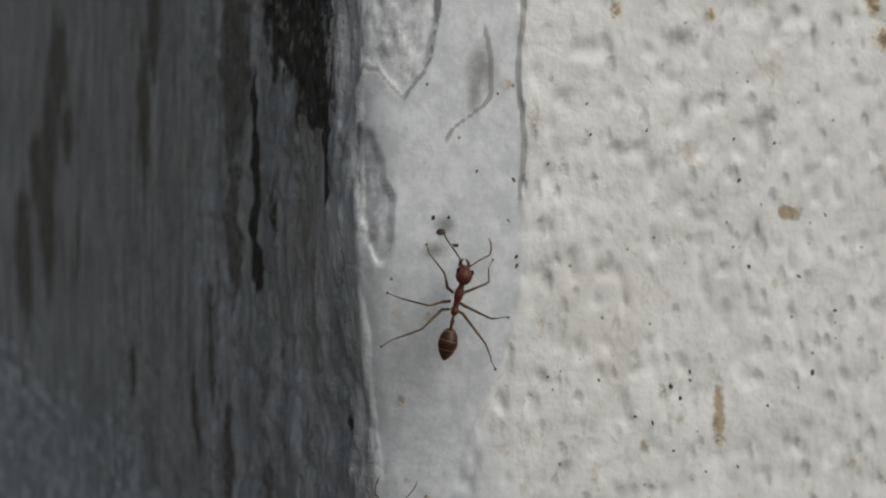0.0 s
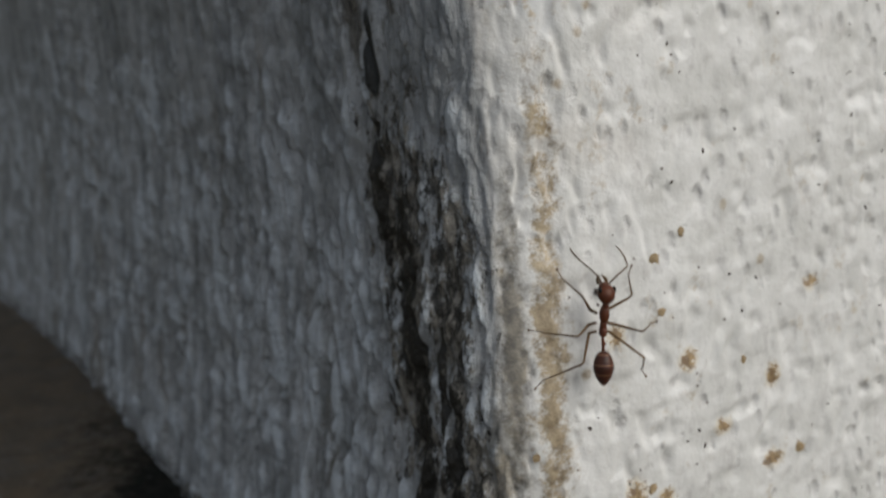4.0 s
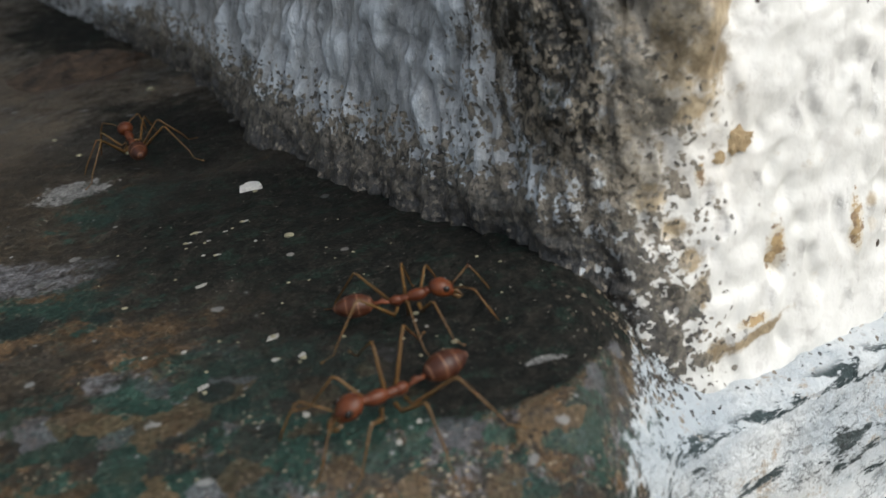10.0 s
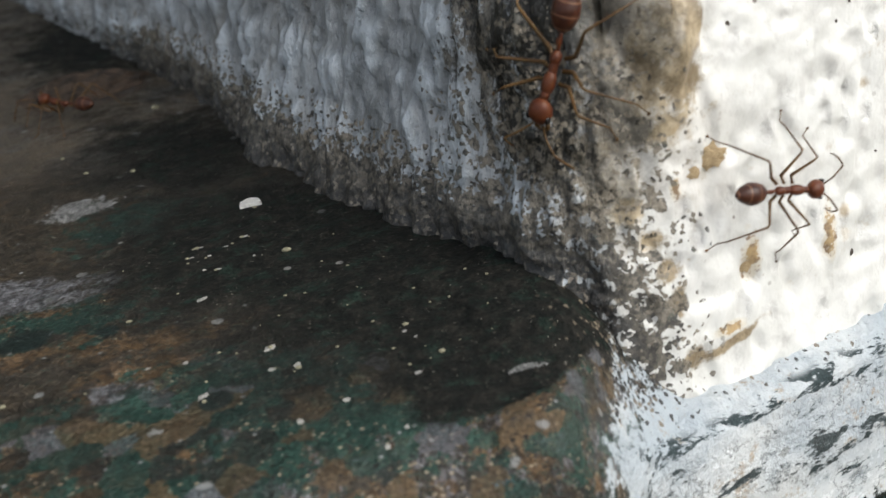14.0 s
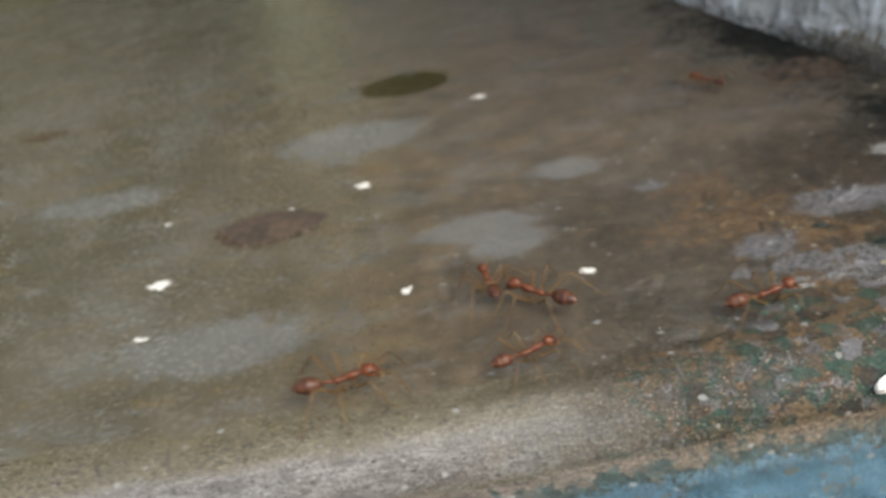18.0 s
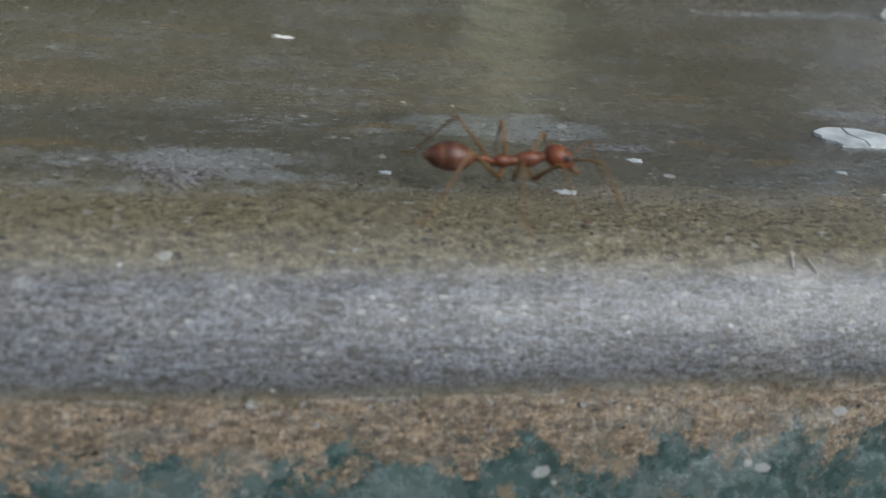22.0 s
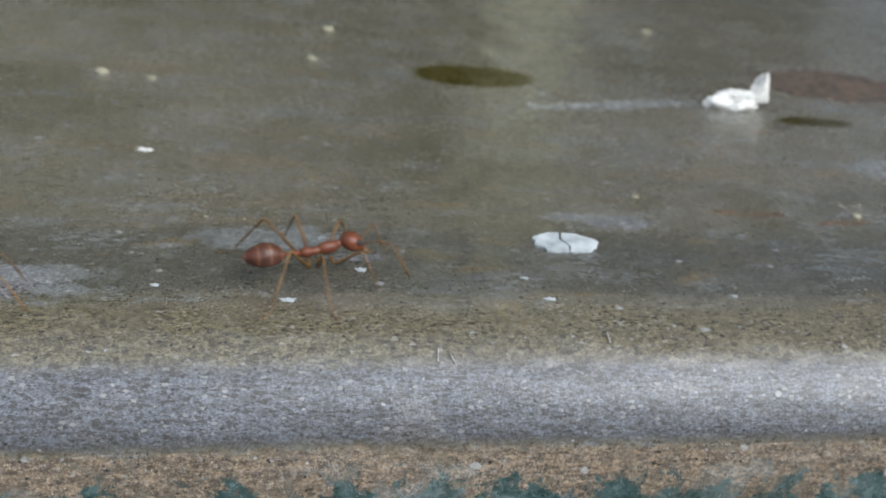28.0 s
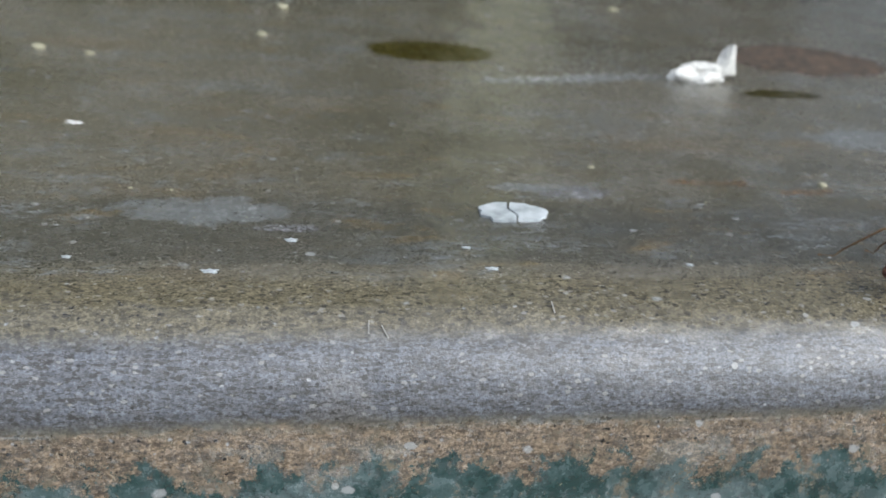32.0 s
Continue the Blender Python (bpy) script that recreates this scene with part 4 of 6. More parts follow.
# ---- the pillar ----
def pillar_place(s, z):
    """The plaster's surface: s runs along the wall, below 0 on the shaded side, above 0 on the lit front."""
    r = 0.27 + 0.19 * step(z, 8.6, 7.2) * step(z, 3.0, 5.0)
    a, b = r * np.logaddexp(0, -s / r), r * np.logaddexp(0, s / r)
    lx, ly = -0.319, 0.948
    fx, fy = 0.952, 0.305
    x = 0.12 + 0.16 * step(z, 0.0, 3.0) - 0.13 * step(z, 4.0, 8.0) + lx * a + fx * b - 0.012 * np.maximum(a - 9.0, 0) ** 2
    y = 1.02 + 0.11 * z + ly * a + fy * b
    low = np.exp(-np.maximum(z, 0) / 0.8)
    flare = 0.25 * np.exp(-(((-s - 2.5) / 1.3) ** 2)) + 0.11 * step(s, 0.2, -0.6)
    x = x - 0.948 * flare * low
    y = y - 0.319 * flare * low
    y = y - 0.05 * np.exp(-((s / 0.6) ** 2)) * low
    return x, y


def pillar():
    ss = spread((-70, -34, 2.0), (-34, -14, 0.25), (-14, -5, 0.07), (-5, 1.3, 0.018), (1.3, 4.4, 0.026), (4.4, 12, 0.4))
    zs = spread((-1.6, -1.0, 0.1), (-1.0, 3.4, 0.018), (3.4, 11.5, 0.028), (11.5, 60, 0.8))
    Z, S = np.meshgrid(zs, ss, indexing="ij")
    x, y = pillar_place(np.maximum(S, -22.0), Z)
    behind = np.maximum(-22.0 - S, 0)
    x, y = x + 0.95 * behind, y + 0.31 * behind
    p = np.stack([S, Z, np.zeros_like(S)], -1).reshape(-1, 3)
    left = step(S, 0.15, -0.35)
    fine = step(S, 6, 4) * step(S, -14, -10)
    low = step(Z, 8.0, 3.5)
    rough = 0.05 * (fbm(p, (0.9, 1.4, 1), 2, 21) - 0.5).reshape(S.shape)
    bare = step(S + 0.10 * (fbm(p, (0.5, 0.9, 1), 3, 43).reshape(S.shape) - 0.5) + 0.5 * step(Z, 8.4, 7.0), 1.16, 1.08) * step(Z, 5.2, 6.6)
    pits = (-0.10 * np.maximum(vnoise(p, (0.085, 0.13, 1), 23) - 0.60, 0) - 0.035 * np.maximum(vnoise(p, (0.22, 0.27, 1), 24) - 0.62, 0)).reshape(S.shape) * (1 - left) * (1 - bare) * fine
    # lumpy trowelled coat on the front, rougher towards its foot, with small torn ripples
    rip = np.stack([p[:, 0] + 0.2 * fbm(p + 3, 0.5, 2, 81), p[:, 1] + 0.25 * fbm(p + 5, 0.5, 2, 83), p[:, 2]], -1)
    lumps = 0.030 * (fbm(rip, (0.30, 0.26, 1), 2, 85) - 0.5) - 0.040 * np.maximum(vnoise(rip, (0.17, 0.13, 1), 87) - 0.58, 0) + 0.022 * (fbm(rip, (0.11, 0.09, 1), 2, 88) - 0.5) + 0.010 * (fbm(p, 0.06, 2, 89) - 0.5)
    lumps = lumps.reshape(S.shape) * (1 - left) * fine * (0.15 + 0.45 * step(Z, 7.5, 4.5) + 0.70 * step(Z, 2.8, 0.6)) * (1 - 0.8 * bare)
    # brushed ridges on the shaded side: rounded lumps with sharp creases between
    warp = np.stack([p[:, 0] + 0.35 * fbm(p, 0.8, 3, 61), p[:, 1] + 0.5 * fbm(p + 9, 0.9, 2, 63), p[:, 2]], -1)
    lump = np.abs(2 * vnoise(warp, (0.15, 0.36, 1), 25) - 1) + 0.7 * np.abs(2 * vnoise(warp, (0.085, 0.19, 1), 27) - 1) + 0.35 * np.abs(2 * vnoise(warp, (0.05, 0.10, 1), 28) - 1)
    ridges = 0.075 * (lump.reshape(S.shape) - 0.8) * left * (0.30 + 0.70 * low + 0.30 * step(S, -6.0, -3.0) * (1 - low)) * (0.45 + 0.55 * step(Z, 0.0, 0.6)) * fine + 0.08 * (fbm(p, (0.30, 1.1, 1), 3, 26) - 0.5).reshape(S.shape) * left * (0.3 + 0.7 * low) * fine
    grit = (0.13 * (fbm(p, 0.20, 4, 29) - 0.5) + 0.03 * np.abs(2 * vnoise(p, 0.07, 31) - 1)).reshape(S.shape) * step(Z, 0.9, 0.1) * step(S, 0.15, -0.3) * fine
    # the grey coat beside the corner: a torn hole with flaky layers in it, and a lip along its right edge
    coat = fbm(p, (0.22, 0.20, 1), 4, 41).reshape(S.shape)
    brim = np.interp(S[0], [-0.3, -0.05, 0.1, 0.3, 0.45, 0.5, 0.55, 0.72], [9.3, 9.66, 9.62, 9.47, 9.62, 9.75, 10.0, 10.08])[None, :]
    torn = step(Z - brim + 0.16 * (coat - 0.5), 0.0, 0.03) * step(S + 0.05 * (coat - 0.5), 0.57, 0.54) * step(S, -0.42, -0.3) * step(Z + 0.5 * coat, 10.75, 10.3)
    torn = np.maximum(torn, step(bump_at(S, Z, 0.02, 8.95, 0.17, 0.40, 12) + 0.5 * (coat - 0.5), 0.50, 0.54))
    rim = Z - brim + 0.16 * (coat - 0.5)
    flank = S + 0.05 * (coat - 0.5) - 0.555
    edge = np.maximum(np.exp(-((rim / 0.026) ** 2)) * step(flank, 0.03, 0.0) * step(S, -0.25, -0.1), np.exp(-((flank / 0.022) ** 2)) * step(rim, -0.02, 0.02) * step(Z, 10.12, 10.05))
    layers = fbm(p, (0.17, 0.13, 1), 4, 45).reshape(S.shape)
    terrace = np.floor(layers * 8) + step(layers * 8 - np.floor(layers * 8), 0.3, 0.7)
    peel = torn * (-0.048 + 0.055 * (terrace / 8 - 0.4) + 0.02 * (fbm(p, 0.06, 2, 47).reshape(S.shape) - 0.5))
    bulge = 0.05 * np.exp(-(((S - 0.12) / 0.22) ** 2 + ((Z - 8.75) / 0.3) ** 2)) + 0.02 * np.exp(-(((S - 0.25) / 0.2) ** 2 + ((Z - 9.2) / 0.18) ** 2))
    plate = -0.012 * bare + bulge
    hollow = -0.15 * np.exp(-(((S + 0.10) / 0.15) ** 2 + ((Z - 1.15 + 0.9 * (S + 0.10)) / 0.13) ** 2))
    knob = 0.10 * np.exp(-(((S - 0.22) / 0.17) ** 2 + ((Z - 1.0) / 0.26) ** 2))
    push = rough + pits + lumps + ridges + grit + peel + plate + hollow + knob
    nx = -0.948 * left + 0.305 * (1 - left)
    ny = -0.319 * left - 0.952 * (1 - left)
    P2 = np.stack([(x + nx * push) * CM, (y + ny * push) * CM, Z * CM], -1)
    LIES["W"] = (ss, zs, P2 / CM)
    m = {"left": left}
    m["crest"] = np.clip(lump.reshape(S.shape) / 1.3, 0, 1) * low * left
    m["high"] = left * step(Z, 5.0, 7.5) * step(S, -2.0, -4.0)
    m["bare"] = np.maximum(bare * step(S, -0.5, -0.2), step(Z, 5.0, 6.5) * step(Z, 8.0, 7.0) * step(S, -0.5, -0.2) * step(S, 1.3, 0.6)) * 0.95
    ring = 0.91 - 0.30 * step(Z, 9.5, 9.22) - 0.05 * step(Z, 9.7, 10.0)
    m["crack_shade"] = step(np.abs(S - ring), 0.030, 0.010) * step(Z, 9.15, 9.25) * step(Z, 10.0, 9.85) + step(np.abs(S - 1.12 - 0.02 * np.sin(7 * Z)), 0.03, 0.01) * step(Z, 8.6, 9.0)
    # shadow line along the torn coat's lip, painted in beside the hairline crack
    m["crack_shade"] = np.maximum(m["crack_shade"], edge)
    m["layer"] = torn * np.clip(layers, 0, 1)
    m["smudge"] = most(S, Z, [(0.84, 9.66, 0.10, 0.14), (0.80, 9.5, 0.05, 0.12), (0.38, 10.26, 0.05, 0.08), (0.14, 10.09, 0.04, 0.07), (0.52, 8.55, 0.10, 0.05), (0.6, 8.7, 0.07, 0.06), (2.3, 9.9, 0.12, 0.07), (3.0, 9.4, 0.09, 0.06)])
    m["mould"] = most(S, Z, [(-1.15, 4.2, 0.55, 1.3), (-1.2, 3.0, 0.45, 0.9), (-0.55, 3.9, 0.35, 1.2), (-0.9, 2.0, 0.4, 1.2), (-0.8, 1.0, 0.4, 0.6), (-0.45, 1.5, 0.22, 0.9), (-0.35, 2.6, 0.22, 0.9), (-1.55, 6.0, 0.12, 0.8), (-1.75, 8.6, 0.10, 0.6), (-1.0, 5.9, 0.08, 0.5)], 0.76)
    m["near_black"] = most(S, Z, [(-1.25, 10.8, 0.85, 0.95), (-1.28, 10.1, 0.75, 0.48), (-0.88, 9.65, 0.34, 0.38), (-0.62, 9.35, 0.08, 0.3), (-0.80, 9.55, 0.16, 0.35), (-1.72, 10.1, 0.14, 0.35), (-0.60, 2.2, 0.09, 1.1), (-1.05, 2.6, 0.09, 0.9), (-1.15, 3.8, 0.12, 0.8), (-0.42, 1.5, 0.09, 0.5), (-0.85, 1.3, 0.06, 0.5), (-0.75, 3.2, 0.05, 0.6), (-1.4, 4.4, 0.08, 0.6), (-0.5, 0.55, 0.25, 0.12), (-0.44, 1.05, 0.13, 0.32), (-0.66, 0.85, 0.08, 0.28), (-0.30, 0.75, 0.05, 0.2)])
    m["tan"] = most(S, Z, [(0.28, 1.05, 0.16, 0.45), (0.34, 1.6, 0.13, 0.4), (0.72, 6.12, 0.12, 0.08), (1.2, 6.05, 0.12, 0.1), (1.42, 6.15, 0.08, 0.06), (3.2, 8.72, 0.11, 0.05), (2.6, 7.38, 0.05, 0.2), (3.76, 10.38, 0.06, 0.1), (0.55, -0.40, 0.22, 0.03, 8)])
    m["tan"] = np.maximum(m["tan"], most(S, Z, [(0.36, 3.4, 0.17, 2.6)], 0.72))
    m["tan"] = np.maximum(m["tan"], most(S, Z, [(0.0, 1.4, 0.14, 0.12), (0.12, 1.79, 0.14, 0.14), (0.3, 2.41, 0.14, 0.16), (0.22, 0.66, 0.12, 0.06, 25), (0.1, 0.9, 0.08, 0.2), (0.10, 0.18, 0.10, 0.05), (0.18, 0.02, 0.08, 0.06), (0.3, -0.42, 0.10, 0.05), (-0.02, 0.32, 0.09, 0.06), (0.22, -0.12, 0.05, 0.09)], 0.9))
    m["pitted"] = most(S, Z, [(1.14, 1.82, 0.10, 0.10), (0.84, 1.72, 0.05, 0.05), (1.6, 1.95, 0.04, 0.09), (1.68, 1.98, 0.03, 0.09), (2.04, 1.74, 0.10, 0.08), (1.84, 1.59, 0.07, 0.04), (1.74, 1.37, 0.06, 0.05), (1.42, 1.39, 0.04, 0.04), (1.7, 0.63, 0.05, 0.09), (2.32, 2.37, 0.10, 0.07), (3.06, 1.06, 0.12, 0.09), (1.04, 2.48, 0.10, 0.10), (1.3, 2.38, 0.08, 0.06), (2.92, 0.49, 0.09, 0.05)])
    m["pitted"] = np.maximum(m["pitted"], most(S, Z, [(0.7, -0.07, 0.05, 0.12), (1.2, -0.12, 0.04, 0.14), (0.52, -0.34, 0.09, 0.03), (0.26, 0.38, 0.03, 0.05), (1.5, 3.3, 0.09, 0.08), (0.9, 3.6, 0.08, 0.07), (2.3, 3.0, 0.07, 0.09), (1.8, 2.75, 0.08, 0.06), (2.7, 3.6, 0.08, 0.06), (3.96, 10.2, 0.07, 0.11), (4.08, 9.95, 0.14, 0.11), (1.8, 10.05, 0.05, 0.06), (2.54, 10.06, 0.04, 0.05)]))
    m["olivine"] = most(S, Z, [(0.10, 1.25, 0.22, 0.5), (0.02, 0.42, 0.16, 0.12), (-0.15, 0.5, 0.2, 0.3), (0.0, 1.25, 0.26, 0.55), (-0.05, 2.2, 0.22, 0.8), (-0.05, 0.7, 0.26, 0.3), (0.05, 3.6, 0.14, 0.9)])
    m["grime"] = np.maximum(step(Z, 0.58, 0.0) * step(S, -0.05, -0.5) * 0.95, most(S, Z, [(-0.45, 0.45, 0.5, 0.5), (-0.25, 0.1, 0.3, 0.5), (-0.2, -0.3, 0.3, 0.2), (-0.05, -0.15, 0.22, 0.26)], 0.54)) * step(S, -7, -5) + 0.3 * step(Z, 0.35, 0.05) * left + 0.12 * step(Z, 0.3, -0.5) * step(S, 0.7, 0.0) * (1 - left)
    # darker crumbs low on the wall, fading out upwards
    m["foot_dark"] = step(Z, 0.34, 0.02) * step(S, 0.12, -0.2) + 0.5 * step(Z, 0.0, -0.3) * step(S, 0.3, 0.0)
    m["stain_shade"] = most(S, Z, [(-3.05, 9.75, 0.5, 0.95), (-3.15, 8.4, 0.3, 0.5), (-8.0, 9.4, 0.5, 0.9), (-7.2, 10.6, 0.4, 0.8), (-15.2, 10.4, 0.7, 0.9), (-15.9, 9.0, 0.5, 1.0), (-16.2, 7.5, 0.6, 1.3), (-18.0, 6.6, 0.6, 1.4), (-17.0, 8.4, 0.4, 0.8), (-14.5, 9.1, 0.4, 0.5), (-3.5, 6.4, 0.14, 0.45), (-4.1, 7.3, 0.14, 0.5), (-9.4, 5.9, 0.3, 0.4), (-5.0, 6.4, 0.15, 0.5), (-1.55, 5.8, 0.10, 0.55), (-2.04, 6.5, 0.10, 0.3), (-0.4, 7.42, 0.07, 0.06)])
    # hollow at the corner: its shade painted in with the stains
    m["stain_shade"] = np.maximum(m["stain_shade"], most(S, Z, [(-0.08, 0.90, 0.07, 0.24, 22), (0.04, 0.66, 0.10, 0.06), (-0.20, 1.05, 0.10, 0.14)]))
    m["drip"] = most(S, Z, [(-2.31, 8.95, 0.11, 0.78), (-2.27, 8.22, 0.2, 0.2), (-0.62, 9.15, 0.04, 0.4), (-0.6, 8.8, 0.06, 0.12), (-1.32, 5.4, 0.07, 0.3)])
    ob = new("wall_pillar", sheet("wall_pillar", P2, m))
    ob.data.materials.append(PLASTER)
    rim = P2[-1]
    cap = bpy.data.meshes.new("wall_pillar_top")
    cap.from_pydata([tuple(c) for c in rim[::12]] + [tuple(rim[-1])], [], [tuple(range(len(rim[::12]) + 1))])
    cap.materials.append(PLASTER)
    tagged(new("wall_pillar_top", cap), "flat whitewashed top of the pillar", "pillar", kind="structure")
    tagged(ob, "rough whitewashed plaster pillar, mouldy corner and flared foot", "pillar", kind="structure")
    return ob


def box_mesh(name, x0, x1, y0, y1, z0, z1, material):
    bm = bmesh.new()
    bmesh.ops.create_cube(bm, size=1.0, matrix=Matrix.Translation(((x0 + x1) / 2 * CM, (y0 + y1) / 2 * CM, (z0 + z1) / 2 * CM)) @ Matrix.Diagonal(((x1 - x0) * CM, (y1 - y0) * CM, (z1 - z0) * CM, 1)))
    bmesh.ops.bevel(bm, geom=bm.edges, offset=0.2 * CM, segments=2, affect="EDGES")
    mesh = bpy.data.meshes.new(name)
    bm.to_mesh(mesh)
    bm.free()
    mesh.materials.append(material)
    return mesh


def surroundings():
    """What the ledge mirrors: unseen walls added behind, a pale post, and ground below."""
    moss = plain_material("unseen greenish wall", (0.085, 0.082, 0.045), (0.16, 0.15, 0.088), 0.12, 0.9, 0.1)
    tagged(new("wall_back", box_mesh("wall_back", -140, -10.0, 50, 54, -60, 60, moss)), "unseen greenish wall, added for the ledge to mirror", "wall", kind="structure")
    grey = plain_material("unseen pale wall", (0.26, 0.25, 0.215), (0.40, 0.385, 0.34), 0.15, 0.9, 0.1)
    tagged(new("wall_back_pale", box_mesh("wall_back_pale", -9.99, 60, 50.3, 54, -60, 60, grey)), "unseen pale grey wall, added to brighten what the ledge mirrors", "wall", kind="structure")
    pale = plain_material("pale yellow paint", (0.90, 0.88, 0.50), (0.95, 0.93, 0.64), 0.4, 0.6, 0.03)
    tagged(new("wall_back_trim", box_mesh("wall_back_trim", -13.5, -10.3, 39, 42, -60, 60, pale)), "pale yellow painted post mirrored in the ledge", "post", kind="structure")
    raw = plain_material("raw cement", (0.10, 0.095, 0.085), (0.17, 0.165, 0.15), 0.8, 0.9, 0.05)
    tagged(new("wall_under_ledge", box_mesh("wall_under_ledge", -46, 13.9, 5.6, 17.6, -60, -0.35, raw)), "raw grey cement wall that carries the ledge", "wall", kind="structure")
    earth = plain_material("trodden earth", (0.05, 0.04, 0.03), (0.10, 0.085, 0.06), 0.05, 0.95, 0.3)
    mesh = bpy.data.meshes.new("ground")
    mesh.from_pydata([(-40, -40, -0.6), (40, -40, -0.6), (40, 40, -0.6), (-40, 40, -0.6)], [], [(0, 1, 2, 3)])
    mesh.materials.append(earth)
    tagged(new("ground", mesh), "dark trodden earth below the ledge", "ground", kind="structure")


ledge()
pillar()
surroundings()


# ---- ants ----
def ant_material(name, a, b, rough=0.34, bands=False):
    n = Nodes(name, rough)
    v = n.noise(9, 4, 0.6)
    col = n.mix(n.ramp(v, 0.3, 0.7), a, b)
    if bands:
        wave = n.t.nodes.new("ShaderNodeTexWave")
        wave.wave_type, wave.bands_direction = "BANDS", "X"
        wave.inputs["Scale"].default_value, wave.inputs["Distortion"].default_value = 4.2, 0.3
        n.t.links.new(n.co, wave.inputs["Vector"])
        col = n.mix(n.ramp(wave.outputs["Fac"], 0.93, 0.99), col, (0.20, 0.10, 0.06))
    info = n.t.nodes.new("ShaderNodeObjectInfo")
    col = n.mix(n.math("MULTIPLY", info.outputs["Random"], 0.3), col, tuple(0.55 * c for c in a))
    n.b.inputs["Specular IOR Level"].default_value = 0.32
    n.b.inputs["Subsurface Weight"].default_value = 0.2
    n.b.inputs["Subsurface Radius"].default_value = (0.0012, 0.0005, 0.0002)
    return n.done(col, n.bump(n.noise(60, 3), 0.15, 0.003))


RED = ant_material("red ant shell", (0.078, 0.021, 0.009), (0.150, 0.045, 0.015), 0.42)
BROWN = ant_material("banded dark gaster", (0.042, 0.014, 0.009), (0.085, 0.028, 0.012), 0.4, True)
AMBER = ant_material("amber leg shell", (0.066, 0.034, 0.011), (0.145, 0.080, 0.026), 0.42)
EYE = ant_material("black eye", (0.012, 0.010, 0.010), (0.02, 0.016, 0.014), 0.2)


def part(name, bm, material, parent, label="", at=(0, 0, 0)):
    mesh = bpy.data.meshes.new(name)
    bmesh.ops.recalc_face_normals(bm, faces=bm.faces)
    for f in bm.faces:
        f.smooth = True
    bm.to_mesh(mesh)
    bm.free()
    mesh.materials.append(material)
    ob = new(name, mesh)
    ob.parent = parent
    ob.location = [v * CM for v in at]
    if label:
        tagged(ob, label)
    return ob


def blob(bm, at, size, turn=0.0, segments=14, rings=9, shape=None):
    """An ellipsoid of half sizes, in centimetres, tilted about y; shape bends it point by point."""
    made = bmesh.ops.create_uvsphere(bm, u_segments=segments, v_segments=rings, radius=1.0)["verts"]
    m = Matrix.Rotation(radians(turn), 3, "Y")
    for v in made:
        c = Matrix.Rotation(radians(90), 3, "Y") @ v.co
        c = Vector((c.x * size[0], c.y * size[1], c.z * size[2]))
        if shape:
            c = shape(c)
        v.co = (m @ c + Vector(at)) * CM


def lumpy(bm, at, size, seed, rough=0.5):
    """A knobbly crumb of half sizes, in centimetres, flat where it lies."""
    made = bmesh.ops.create_icosphere(bm, subdivisions=3, radius=1.0)["verts"]
    co = np.array([v.co for v in made])
    k = 1 + rough * (fbm(co + 7.0 * seed, 0.9, 3, seed) - 0.5) * 2 + 0.5 * rough * (np.round(3 * vnoise(co + seed, 0.6, seed + 3)) / 3 - 0.5)
    for v, f in zip(made, k):
        p = v.co * float(f)
        v.co = (Vector((p.x * size[0], p.y * size[1], max(p.z, -0.55) * size[2])) + Vector(at)) * CM


def tube(bm, points, radii, sides=7):
    """A round, tapered limb through points, in centimetres."""
    rings = []
    pts = [Vector(p) for p in points]
    for k, p in enumerate(pts):
        d = (pts[min(k + 1, len(pts) - 1)] - pts[max(k - 1, 0)]).normalized()
        u = d.cross(Vector((0.31, 0.17, 0.93))).normalized()
        w = d.cross(u)
        rings.append([bm.verts.new((p + radii[k] * (math.cos(a) * u + math.sin(a) * w)) * CM) for a in (2 * math.pi * i / sides for i in range(sides))])
    for a, b in zip(rings, rings[1:]):
        for i in range(sides):
            bm.faces.new((a[i], a[(i + 1) % sides], b[(i + 1) % sides], b[i]))
    bm.faces.new(rings[0])
    bm.faces.new(rings[-1])


HIPS = {"front": (0.115, 0.035, 0.135), "middle": (0.045, 0.04, 0.13), "hind": (-0.02, 0.035, 0.13)}
SHANKS = {  # thigh up and out to the knee, shin down, then the thin foot
    "front": [(0, 0, 0), (0.02, 0.05, -0.03), (0.10, 0.16, 0.10), (0.12, 0.18, 0.11), (0.20, 0.25, -0.07), (0.22, 0.27, -0.12), (0.28, 0.31, -0.132)],
    "middle": [(0, 0, 0), (-0.01, 0.05, -0.03), (-0.03, 0.21, 0.14), (-0.03, 0.235, 0.15), (-0.01, 0.39, -0.05), (0.0, 0.42, -0.11), (0.02, 0.49, -0.127)],
    "hind": [(0, 0, 0), (-0.02, 0.05, -0.03), (-0.20, 0.19, 0.16), (-0.22, 0.21, 0.165), (-0.36, 0.33, -0.05), (-0.39, 0.35, -0.11), (-0.46, 0.40, -0.127)],
}


